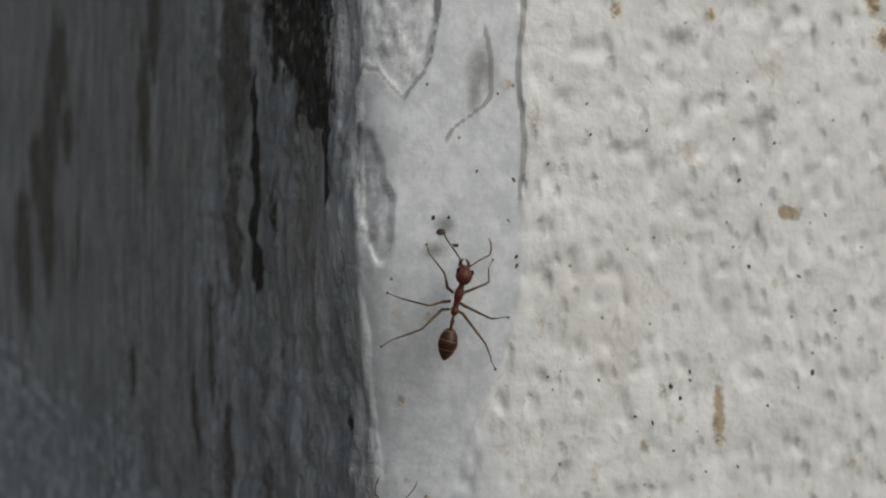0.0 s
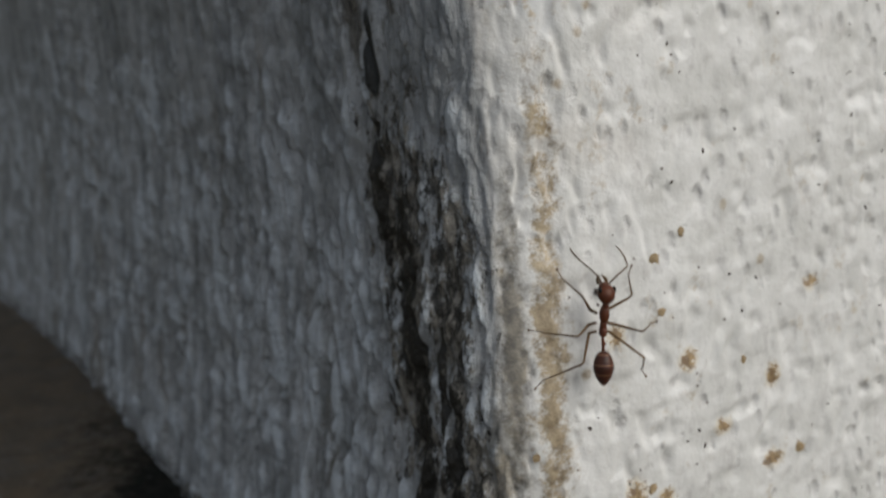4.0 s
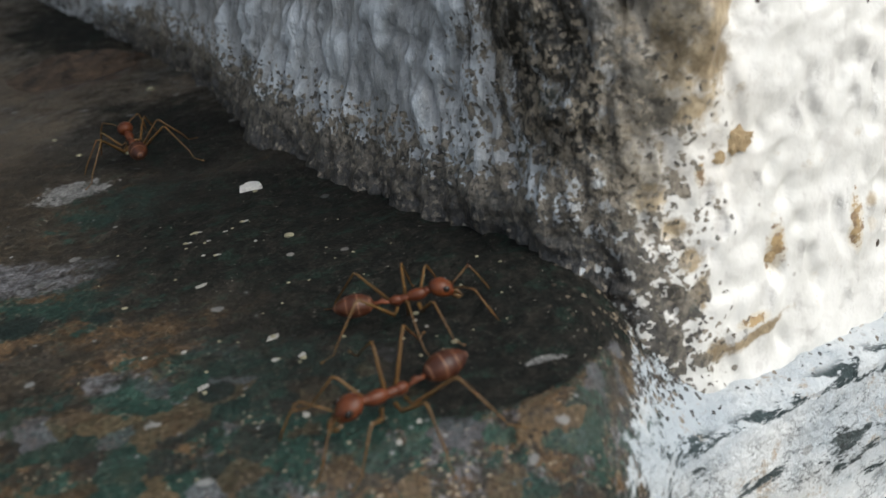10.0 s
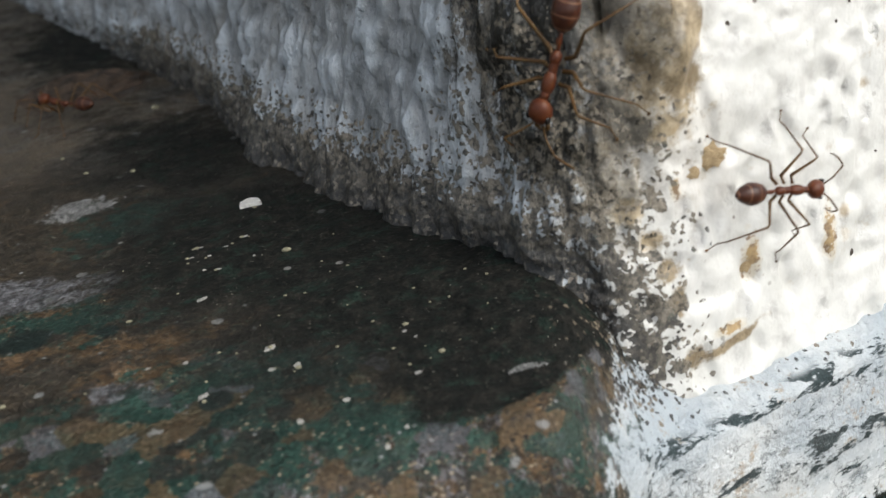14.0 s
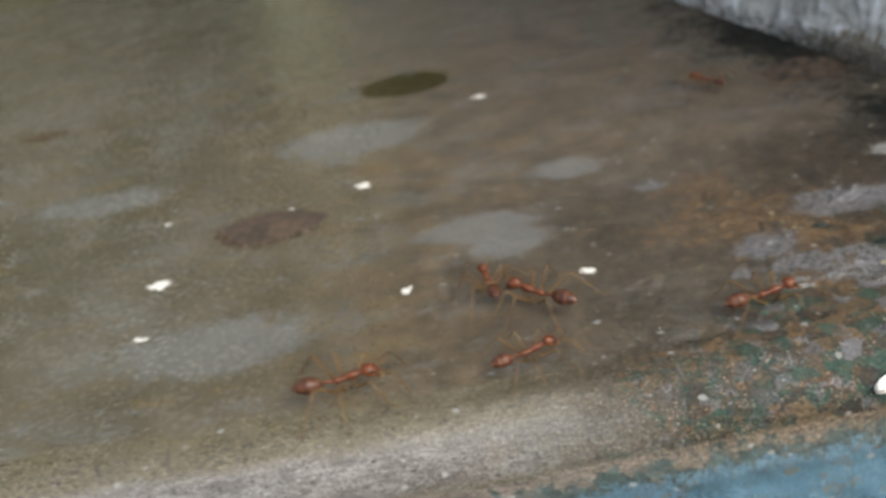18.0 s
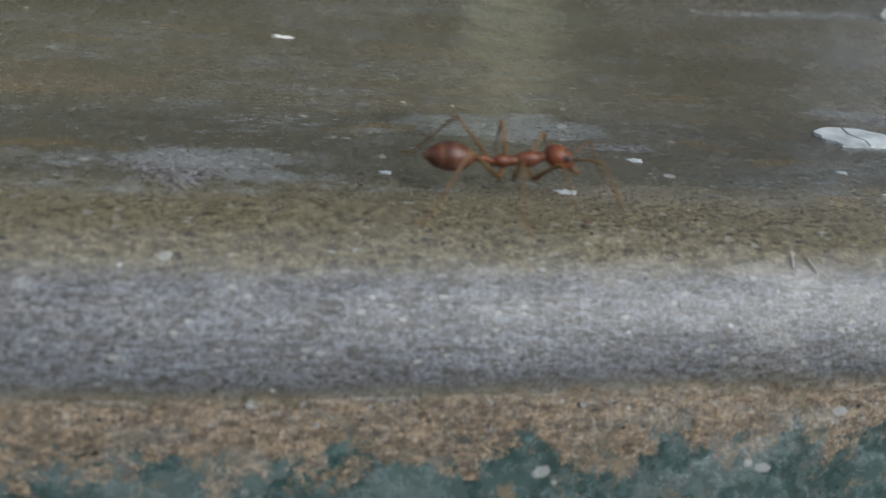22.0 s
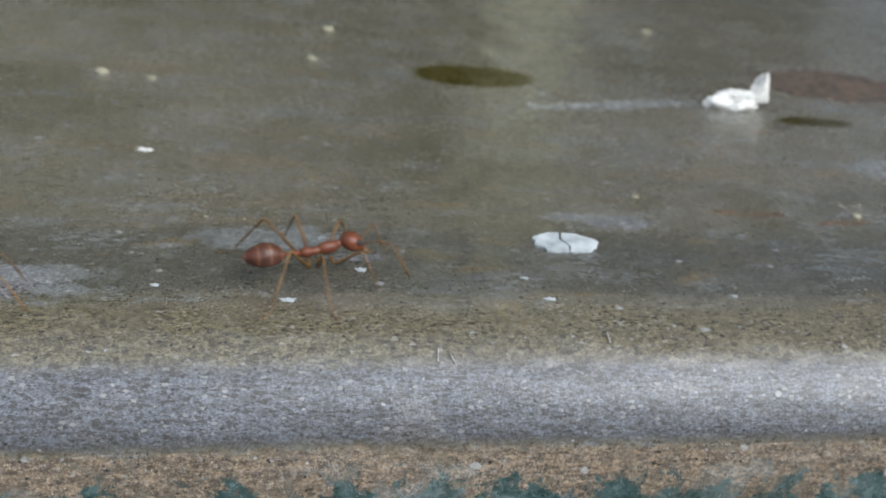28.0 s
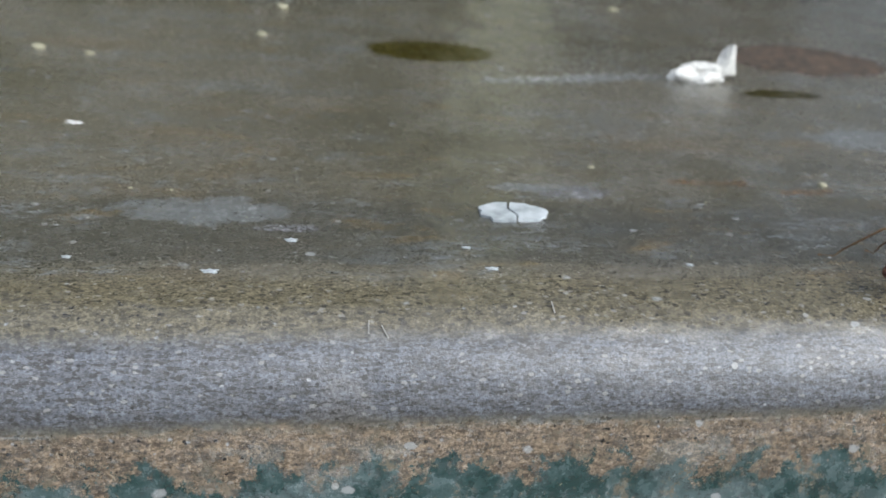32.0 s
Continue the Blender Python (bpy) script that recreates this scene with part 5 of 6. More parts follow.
def make_ant():
    ant = new("ant")
    bm = bmesh.new()
    blob(bm, (0.115, 0, 0.178), (0.072, 0.038, 0.042), -6)
    blob(bm, (0.175, 0, 0.192), (0.04, 0.026, 0.028), -20, 10, 7)
    blob(bm, (0.03, 0, 0.165), (0.07, 0.026, 0.026), -4, 12, 7)
    blob(bm, (-0.02, 0, 0.16), (0.045, 0.033, 0.036), 6, 12, 7)
    part("thorax", bm, RED, ant)
    bm = bmesh.new()
    tube(bm, [(-0.05, 0, 0.155), (-0.085, 0, 0.158), (-0.11, 0, 0.172), (-0.14, 0, 0.162), (-0.18, 0, 0.165)], (0.012, 0.011, 0.019, 0.012, 0.016), 8)
    part("waist", bm, RED, ant)
    bm = bmesh.new()

    def tip(c):
        k = max(0.0, -c.x / 0.14)
        return Vector((c.x - 0.02 * k * k, c.y * (1 - 0.42 * k * k) * (1 + 0.02 * math.sin(4.6 * math.pi * k)), c.z * (1 - 0.40 * k * k) * (1 + 0.02 * math.sin(4.6 * math.pi * k)) - 0.012 * k))

    blob(bm, (-0.285, 0, 0.172), (0.124, 0.078, 0.076), 5, 20, 30, tip)
    gaster = part("gaster", bm, BROWN, ant, "dark brown banded gaster")
    bm = bmesh.new()

    def face(c):
        k = c.x / 0.09
        return Vector((c.x, c.y * (1.0 - 0.22 * max(k, 0)), c.z * (1.0 - 0.15 * max(k, 0)) - 0.012 * max(k, 0)))

    blob(bm, (0, 0, 0), (0.085, 0.069, 0.060), 0, 18, 12, face)
    head = part("head", bm, RED, ant, "", (0.275, 0, 0.20))
    head.rotation_euler = (0, radians(22), 0)
    for side in (1, -1):
        bm = bmesh.new()
        blob(bm, (0.018, side * 0.058, 0.022), (0.025, 0.014, 0.022), 0, 12, 8)
        part("eye", bm, EYE, head, "black compound eye")
        bm = bmesh.new()
        tube(bm, [(0.075, side * 0.035, -0.02), (0.115, side * 0.034, -0.026), (0.145, side * 0.008, -0.03)], (0.016, 0.014, 0.003), 6)
        part("mandible", bm, AMBER, head)
        bm = bmesh.new()
        tube(bm, [(0.065, side * 0.028, 0.022), (0.11, side * 0.08, 0.07), (0.16, side * 0.15, 0.105), (0.175, side * 0.163, 0.10)], (0.0055, 0.006, 0.0065, 0.006), 6)
        tube(bm, [(0.175, side * 0.163, 0.10), (0.25, side * 0.19, 0.04), (0.32, side * 0.20, -0.02), (0.37, side * 0.195, -0.06)], (0.006, 0.0065, 0.007, 0.0045), 6)
        part("antenna", bm, AMBER, head)
        for name, hip in HIPS.items():
            bm = bmesh.new()
            pts = [(x, side * y, z) for x, y, z in SHANKS[name]]
            tube(bm, pts, (0.012, 0.013, 0.008, 0.008, 0.0055, 0.0042, 0.0036), 7)
            blob(bm, pts[-1], (0.013, 0.011, 0.007), 0, 6, 4)
            part("leg", bm, AMBER, ant, "", (hip[0], side * hip[1], hip[2]))
    return ant


def settle_pose(row):
    """The pose of an ant that stands on the ledge (x, arc) or on the pillar (s, z), heading at an angle on that surface."""
    where, a, b, deg = row
    place = (lambda u, v: Vector([float(c) for c in ledge_place(np.float64(u), np.float64(v))])) if where == "L" else (
        lambda u, v: Vector((*[float(c) for c in pillar_place(np.float64(u), np.float64(v))], v)))
    p = place(a, b)
    du, dv = (place(a + 0.15, b) - place(a - 0.15, b)).normalized(), (place(a, b + 0.15) - place(a, b - 0.15)).normalized()
    n = du.cross(dv).normalized()
    ahead = (math.cos(radians(deg)) * du + math.sin(radians(deg)) * dv).normalized()
    side = n.cross(ahead).normalized()
    ahead = side.cross(n)
    m = Matrix((ahead, side, n)).transposed().to_4x4()
    m.translation = (p + (0.022 if where == "L" else 0.045) * n) * CM
    return m


def between(r, q, f):
    turn = (q[3] - r[3] + 180) % 360 - 180
    return (r[0], r[1] + (q[1] - r[1]) * f, r[2] + (q[2] - r[2]) * f, r[3] + turn * f)


def march(ant, rows, lively=True):
    """Key an ant's way, rows of (seconds, surface, two coordinates in centimetres, heading), and the swing of its legs."""
    keys = []
    rows = [(0.0, *rows[0][1:])] * (rows[0][0] > 0) + list(rows) + [(32.0, *rows[-1][1:])] * (rows[-1][0] < 32)
    for (t0, *r), (t1, *q) in zip(rows, rows[1:]):
        a, b = settle_pose(r), settle_pose(q)
        keys.append((t0, a))
        if r[0] != q[0]:
            keys.append(((t0 + t1) / 2, Matrix.LocRotScale((a.translation + b.translation) / 2, a.to_quaternion().slerp(b.to_quaternion(), 0.5), None)))
        elif tuple(r) != tuple(q):
            turn = abs((q[3] - r[3] + 180) % 360 - 180)
            n = max(1, math.ceil((t1 - t0) / 0.5), math.ceil(turn / 60))
            keys += [(t0 + (t1 - t0) * k / n, settle_pose(between(r, q, k / n))) for k in range(1, n)]
    keys.append((rows[-1][0], settle_pose(rows[-1][1:])))
    walk(ant, keys)
    moving = [(t0, t1) for (t0, *r), (t1, *q) in zip(rows, rows[1:]) if t1 - t0 < 2.2 and r != q]
    legs = [o for o in ant.children if o.name.startswith("leg")]
    start, end = (moving[0][0], moving[-1][1]) if moving else (0, 0)
    for k, leg in enumerate(legs):
        home = leg.matrix_basis.copy()
        steps, n = [(0.0, home)] * (start > 0), 0
        t = start
        while moving and lively and t <= end + 1e-6:
            swing = 15 * math.sin(math.pi * (n + k) + 0.5 * (k % 3))
            lift = 7 * math.cos(math.pi * n * 0.5 + k)
            steps.append((t, home @ pose(0, 0, 0, lift if leg.location.y > 0 else -lift, 0, (9 if (n + k) % 2 else -9) + 0.2 * swing)))
            t, n = t + 0.1, n + 1
        if len(steps) > 1:
            if steps[-1][0] < 31.9:
                steps.append((min(32.0, steps[-1][0] + 0.2), home))
            walk(leg, steps)


# ---- crumbs and flakes on the ledge and the wall ----
def chip_mesh(name, size, seed, thick=0.25, points=11, ragged=0.35):
    """A flat ragged chip about 1 across, scaled to size in centimetres."""
    rnd = random.Random(seed)
    bm = bmesh.new()
    ring = [(1 - ragged * rnd.random()) * 0.5 for _ in range(points)]
    lo, hi = [], []
    for k, r in enumerate(ring):
        a = 2 * math.pi * k / points
        x, y = r * math.cos(a) * size, r * math.sin(a) * size
        lift = 0.15 * size * thick * rnd.random()
        lo.append(bm.verts.new((x * CM, y * CM, 0)))
        hi.append(bm.verts.new((x * 0.9 * CM, y * 0.9 * CM, (thick * size * 0.5 + lift) * CM)))
    top = bm.verts.new((0, 0, (thick * size * 0.62) * CM))
    for k in range(points):
        j = (k + 1) % points
        bm.faces.new((lo[k], lo[j], hi[j], hi[k]))
        bm.faces.new((hi[k], hi[j], top))
    bm.faces.new(list(reversed(lo)))
    mesh = bpy.data.meshes.new(name)
    bm.to_mesh(mesh)
    bm.free()
    return mesh


LUMP = plain_material("dusty white plaster crumb", (0.34, 0.335, 0.31), (0.64, 0.63, 0.59), 26, 0.85, 0.02)
CHALK = plain_material("white lime chip", (0.52, 0.515, 0.49), (0.74, 0.73, 0.70), 12, 0.7, 0.01)
MUD = plain_material("dried mud", (0.016, 0.012, 0.008), (0.085, 0.056, 0.036), 9, 0.85, 0.05)
SLIVER = plain_material("pale grey sliver", (0.22, 0.21, 0.19), (0.46, 0.45, 0.42), 20, 0.6, 0.01)
CREAM = plain_material("cream crumb", (0.19, 0.18, 0.115), (0.34, 0.32, 0.22), 12, 0.7, 0.01)
SILVER = plain_material("pale mica flake", (0.18, 0.20, 0.21), (0.48, 0.51, 0.52), 7, 0.3, 0.01)
DARKBIT = plain_material("dark brown speck", (0.02, 0.016, 0.012), (0.07, 0.045, 0.025), 14, 0.6, 0.01)
TANBIT = plain_material("tan crust", (0.22, 0.12, 0.04), (0.58, 0.47, 0.29), 34, 0.6, 0.02)


def lay(name, mesh, material, row, label, category, group="", squash=(1, 1, 1), sink=0.0):
    if not mesh.materials:
        mesh.materials.append(material)
    ob = new(name, mesh)
    m = settle_pose(row)
    m.translation = lies_at(row) - m.to_3x3().col[2] * sink * CM
    ob.matrix_world = m @ Matrix.Diagonal((*squash, 1))
    return tagged(ob, label, category, group)


def on_top(x, y):
    """Surface row of the ledge's top at x, y in centimetres."""
    return ("L", x, y - float(edge_y(np.float64(x))) - NOSE + NOSE * math.pi / 2, 0.0)


first = make_ant()
tagged(first, "orange-red ant with a dark banded gaster, long thin legs", "ant", "ants on the trail")
SIZES = [0.75, 0.62, 0.85, 0.7, 0.75, 0.63, 0.68, 0.63, 0.76, 0.84, 0.66, 0.74, 0.62, 0.73, 0.68, 0.62, 0.92, 0.74, 0.82, 0.78, 0.91, 0.74, 0.94, 0.96, 0.96, 0.84, 0.91, 0.8, 0.72, 0.8, 0.91, 0.88, 0.75, 0.72, 0.89, 0.96, 0.81, 0.83, 0.96]
crew = []
for size in SIZES:
    one = copy_thing(first, pose(0, 0, 0)) if crew else first
    one.scale = (size, size, size)
    crew.append(one)
crew.reverse()


def scatter():
    """Chips, crumbs and grains that lie on the ledge, and crusts and specks on the wall."""
    chips = [chip_mesh("lime_chip", 1.0, k, 0.12, 17, 0.72) for k in range(4)]
    for m in chips:
        m.materials.append(CHALK)
    white = [(-13.39, 2.30, 0.48, 0.34), (-9.74, 3.24, 0.36, 0.20), (-15.0, 5.65, 0.40, 0.16), (-9.70, 2.2, 0.20, 0.1), (-7.65, 4.79, 0.24, 0.16), (-6.16, 7.06, 0.2, 0.16),
             (-9.86, 4.64, 0.13, 0.1), (-5.57, 2.09, 0.16, 0.13), (-8.48, 4.5, 0.11, 0.11), (-14.05, 4.72, 0.17, 0.12), (-7.24, 2.32, 0.15, 0.13), (-24.36, 3.2, 0.15, 0.1)
             ]
    moon = chip_mesh("half_moon_chip", 1.0, 9, 0.3, 16, 0.12)
    for v in moon.vertices:
        v.co.y = max(v.co.y, -0.12 * CM - 0.3 * v.co.x * v.co.x / CM)
    lay("half_moon_chip", moon, CHALK, (*on_top(-1.29, 3.0)[:3], -8), "white half-moon chip of lime on the dark ledge", "chip", "", (0.135, 0.14, 0.12), 0.0)
    for k, (x, y, a, b) in enumerate(white):
        ob = lay("lime_chip", chips[k % 4], CHALK, on_top(x, y), "flat white lime chip lying on the stained ledge", "chip", "lime chips on the ledge", (1.3 * a, 1.35 * b, 0.35 * min(a, b) + 0.05), 0.004)
    slivers = [chip_mesh("lime_sliver", 1.0, 70 + k, 0.16, 9, 0.45) for k in range(3)]
    # slivers and bits of lime on the dark corner and before it
    bits = [(-1.59, 2.61, 0.09, 0.03), (-1.65, 2.49, 0.07, 0.03), (-1.55, 2.46, 0.05, 0.04), (-1.51, 2.31, 0.11, 0.03), (-1.58, 2.33, 0.06, 0.03), (-1.36, 2.60, 0.07, 0.05), (-1.46, 2.54, 0.07, 0.03), (-1.34, 2.34, 0.04, 0.03), (-1.62, 2.05, 0.12, 0.07), (-1.37, 1.46, 0.14, 0.07),
            (-1.29, 1.26, 0.10, 0.07), (-1.39, 1.28, 0.07, 0.06), (-1.68, 1.21, 0.13, 0.06), (-1.33, 0.90, 0.07, 0.06), (-1.14, 0.93, 0.07, 0.06), (-1.73, 1.50, 0.06, 0.05), (-1.90, 1.54, 0.06, 0.04), (-0.84, 0.98, 0.07, 0.05), (-1.05, 0.62, 0.06, 0.05), (-0.95, 0.67, 0.05, 0.04), (-0.81, 1.29, 0.05, 0.04), (-0.77, 1.24, 0.04, 0.03)]
    for k, (x, y, a, b) in enumerate(bits):
        ob = lay("lime_sliver", slivers[k % 3], SLIVER, (*on_top(x, y)[:3], 37.0 * k % 50 - 20), "small pale sliver of lime on the dark ledge", "chip", "lime slivers on the ledge", (0.6 * a, 0.7 * b, 0.02 + 0.3 * b), 0.002)
    thin = chip_mesh("lime_flake", 1.0, 15, 0.05, 12, 0.5)
    for x, y, a, b in ((-23.35, 0.74, 0.13, 0.07), (-21.82, 0.75, 0.10, 0.06), (-22.9, 1.12, 0.10, 0.08), (-21.9, 1.0, 0.07, 0.05), (-20.6, 0.8, 0.06, 0.05), (-24.1, 0.9, 0.07, 0.05)):
        lay("lime_flake", thin, SILVER, on_top(x, y), "thin dull whitish flake stuck to the ledge", "flake", "thin flakes on the ledge", (a, b, 0.2), 0.002)
    for x, y, a, label in ((-17.95, 1.65, 0.2, "small pale mica flake lying on the ledge"),):
        lay("mica_flake", chip_mesh("mica_flake", 1.0, 9, 0.05, 14, 0.3), SILVER, on_top(x, y), label, "flake", "", (a, a * 0.8, 1), 0.002)
    # the broken shiny flake, in two halves
    flake = new("shiny_flake")
    for k, side in enumerate((-1, 1)):
        rnd = random.Random(21 + k)
        rim = [(0, -0.16 + 0.02 * k), (0.02, -0.06), (-0.015, 0.05), (0.01, 0.16)]
        rim = [(x + side * 0.008, y) for x, y in rim] + [(side * (0.19 + 0.05 * rnd.random()) * math.sin(a), 0.15 * (1 + 0.2 * rnd.random()) * math.cos(a)) for a in (0.35 + 0.235 * i for i in range(11))]
        bm = bmesh.new()
        lower, upper = ([bm.verts.new((x * CM, y * CM, h * CM)) for x, y in rim] for h in (0.0, 0.016))
        bm.faces.new(upper)
        bm.faces.new(list(reversed(lower)))
        for i in range(len(rim)):
            j = (i + 1) % len(rim)
            bm.faces.new((lower[i], lower[j], upper[j], upper[i]))
        half = part("flake_half", bm, SILVER, flake)
        for f in half.data.polygons:
            f.use_smooth = False
    m = settle_pose(on_top(-21.5, 1.55))
    m.translation = lies_at(on_top(-21.5, 1.55))
    flake.matrix_world = m
    tagged(flake, "cracked shiny whitish flake lying flat on the ledge", "flake")
    # the upright white crumb: a body and a raised pointed lobe
    crumb = new("white_crumb")
    bm = bmesh.new()
    lumpy(bm, (0.0, 0, 0.07), (0.26, 0.14, 0.12), 5, 0.95)
    part("crumb_body", bm, LUMP, crumb)
    bm = bmesh.new()
    lumpy(bm, (-0.23, 0.03, 0.045), (0.10, 0.08, 0.06), 8, 0.6)
    part("crumb_knob", bm, LUMP, crumb)
    bm = bmesh.new()
    lumpy(bm, (0.25, 0.02, 0.17), (0.12, 0.08, 0.21), 6, 0.6)
    for v in bm.verts:
        v.co.x -= 0.45 * (v.co.x - 0.29 * CM) * min(1.0, max(v.co.z / CM - 0.08, 0) / 0.2)
    part("raised_lobe", bm, LUMP, crumb)
    for piece in crumb.children:
        for f in piece.data.polygons:
            f.use_smooth = False
    crumb.matrix_world = pose(-18.85 * CM, 5.0 * CM, 0.0, 0, 0, 8)
    tagged(crumb, "knobbly white crumb with one raised pointed lobe, on the ledge", "crumb")
    bm = bmesh.new()
    lumpy(bm, (0, 0, 0.0), (0.20, 0.10, 0.035), 11, 0.8)
    lump = new("plaster_crumb")
    part("plaster_lump", bm, CHALK, lump)
    m = settle_pose(("L", -3.5, 0.22, 30))
    lump.matrix_world = m
    tagged(lump, "crumbly white plaster lump stuck on the ledge's edge", "crumb")
    # crusts of dried mud: ragged, low and pitted
    for x, y, a, b, h, seed, label in ((-2.25, 6.05, 0.46, 0.36, 0.10, 51, "dark brown lump of dried mud beside the pillar"), (-17.3, 6.0, 0.86, 0.58, 0.035, 52, "pitted dark brown mud crust stuck to the ledge"), (-8.68, 4.15, 0.56, 0.36, 0.03, 53, "pitted reddish-brown mud crust stuck to the ledge")):
        bm = bmesh.new()
        bmesh.ops.create_icosphere(bm, subdivisions=5, radius=1.0)
        co = np.array([v.co for v in bm.verts])
        out = 0.72 + 0.55 * fbm(co + seed, 0.55, 4, seed)
        rough = 0.45 + 1.1 * fbm(co * np.array((a, b, 1)) + seed, 0.16, 3, seed + 2)
        for v, f, g in zip(bm.verts, out, rough):
            v.co = Vector((v.co.x * f * a, v.co.y * f * b, max(v.co.z, -0.2) * h * g)) * CM
        mesh = bpy.data.meshes.new("mud_crust")
        bm.to_mesh(mesh)
        bm.free()
        lay("mud_crust", mesh, MUD, on_top(x, y), label, "mud", "mud crusts on the ledge", (1, 1, 1), 0.004)
    # small round grains
    grain = bpy.data.meshes.new("grain")
    bm = bmesh.new()
    blob(bm, (0, 0, 0.35), (0.5, 0.45, 0.40), 10, 9, 7)
    bm.to_mesh(grain)
    bm.free()
    for f in grain.polygons:
        f.use_smooth = True
    grain.materials.append(CREAM)
    rnd = random.Random(4)
    spots = [(-1.17, 2.34, 0.09), (-1.74, 5.12, 0.13), (-2.2, 4.13, 0.07), (-2.37, 4.5, 0.07), (-0.37, 1.52, 0.035), (-1.6, 2.6, 0.05), (-1.37, 1.47, 0.05), (-3.15, 1.39, 0.13), (-1.86, 0.52, 0.1), (-19.06, 2.18, 0.1), (-24.94, 5.3, 0.16), (-24.45, 5.1, 0.1),
             (-22.7, 7.33, 0.17), (-22.95, 6.1, 0.13), (-18.73, 8.19, 0.13), (-17.0, 6.0, 0.12), (-1.62, 2.59, 0.035), (-1.66, 2.48, 0.04), (-1.54, 2.31, 0.04), (-1.37, 2.6, 0.04), (-1.29, 1.25, 0.05), (-0.71, 1.09, 0.06), (-1.67, 1.17, 0.05), (-0.8, 1.35, 0.05), (-1.91, 3.91, 0.07), (-20.73, 2.47, 0.06), (-16.0, 1.9, 0.08), (-15.0, 2.9, 0.05)]
    for k in range(150):
        x = rnd.uniform(-26, -1.2)
        spots.append((x, rnd.uniform(0.9, 9.5 if x < -4 else 4.5), rnd.choice((0.018, 0.022, 0.03, 0.036, 0.045)) * (0.7 if x < -19 else 1.0)))
    for k in range(45):
        spots.append((rnd.uniform(-2.2, -0.3), rnd.uniform(1.0, 2.6), rnd.choice((0.014, 0.018, 0.024))))
    for k, (x, y, r) in enumerate(spots):
        r = r * (0.45 if k < 28 else 0.6) if x > -4 else r * 0.75
        if pillar_edge(y) < x:
            continue
        lay("grain", grain, CREAM, on_top(x, y), "tiny pale grain lying on the dark ledge", "grain", "grains on the ledge", (r * rnd.uniform(0.9, 1.4), r, r * 0.7), 0.2 * r * 0.5)
    # bristles caught on the nose
    bm = bmesh.new()
    tube(bm, [(0, 0, 0), (0.03, 0.01, 0.012), (0.07, 0.02, 0.014)], (0.004, 0.004, 0.002), 5)
    hair = bpy.data.meshes.new("bristle")
    bm.to_mesh(hair)
    bm.free()
    hair.materials.append(SLIVER)
    for x, b, deg in ((-22.47, 0.42, 100), (-22.56, 0.44, 70), (-21.56, 0.55, 80)):
        ob = lay("bristle", hair, SLIVER, ("L", x, b, deg), "short pale bristle stuck to the ledge's nose", "bristle", "bristles on the ledge")
    # crusts and specks on the wall
    crust = []
    for k in range(3):
        bm = bmesh.new()
        lumpy(bm, (0, 0, 0), (0.5, 0.42, 0.16), 30 + k, 0.45)
        co = np.array([v.co for v in bm.verts]) / CM
        knob = np.abs(2 * vnoise(co + 5 * k, 0.13, 33 + k) - 1)
        for v, f in zip(bm.verts, knob):
            v.co *= float(0.72 + 0.75 * f)
        crust.append(bpy.data.meshes.new("crust"))
        bm.to_mesh(crust[-1])
        bm.free()
    speck = [chip_mesh("speck", 1.0, 40 + k, 0.35, 7, 0.4) for k in range(2)]
    dark = [(2.2, 7.58, .06), (2.84, 8.34, .05), (3.2, 6.18, .07), (1.36, 6.3, .05), (3.36, 7.58, .07), (2.28, 7.5, .05), (1.92, 7.42, .04), (2.2, 7.18, .035), (2.76, 8.94, .05), (3.2, 7.98, .04), (1.64, 7.66, .04), (3.0, 5.82, .04), (2.6, 6.1, .05),
            (1.64, .26, .06), (1.36, -.3, .06), (.68, 1.5, .05), (.76, 1.34, .05), (2.12, .22, .04), (1.8, .14, .06), (2.76, -.06, .1), (.76, 3.9, .09), (.64, 3.02, .05), (1.88, 3.82, .04), (1.08, 1.22, .14), (3.4, 1.42, .12), (-.40, 7.42, .10), (.56, 8.66, .09), (.66, 8.58, .05), (.50, 8.74, .05), (.60, 8.74, .04)]
    for k, (s, z, r) in enumerate(dark):
        lay("speck", speck[k % 2], DARKBIT, ("W", s, z, 37.0 * k), "dark brown speck stuck to the white wall", "speck", "specks on the wall", (r * 0.65, r * 0.75, r * 0.6), 0.0)
    tan = [(.50, .45, .26), (.37, .42, .12), (1.9, -.35, .17), (1.2, 1.82, .15), (.92, 1.7, .13), (1.76, 1.38, .13), (1.68, .66, .13), (2.56, .94, .17), (.68, -.1, .12), (2.0, 3.18, .12), (1.24, 4.02, .16), (1.28, 3.66, .12), (1.48, 4.18, .12), (2.56, 2.38, .2), (.4, 2.54, .16), (.2, 2.9, .12), (1.24, 1.78, .17), (3.12, 1.1, .15), (1.16, 2.46, .14), (2.0, 6.86, .1), (2.36, 10.22, .09), (1.6, 10.22, .08)]
    for k, (s, z, r) in enumerate(tan):
        lay("crust", crust[k % 3], TANBIT, ("W", s, z, 53.0 * k), "rusty tan crust on the whitewashed wall", "crust", "crusts on the wall", (r * 0.5, r * 0.55, r * 0.5), 0.0)
    for k in range(110):
        s, z = rnd.uniform(0.5, 3.6), rnd.uniform(-0.2, 10.5)
        r = rnd.choice((0.018, 0.022, 0.03))
        lay("speck", speck[k % 2], DARKBIT, ("W", s, z, rnd.uniform(0, 360)), "dark brown speck stuck to the white wall", "speck", "specks on the wall", (r * 0.8, r * rnd.uniform(0.8, 1.8), r * 0.7), 0.0)


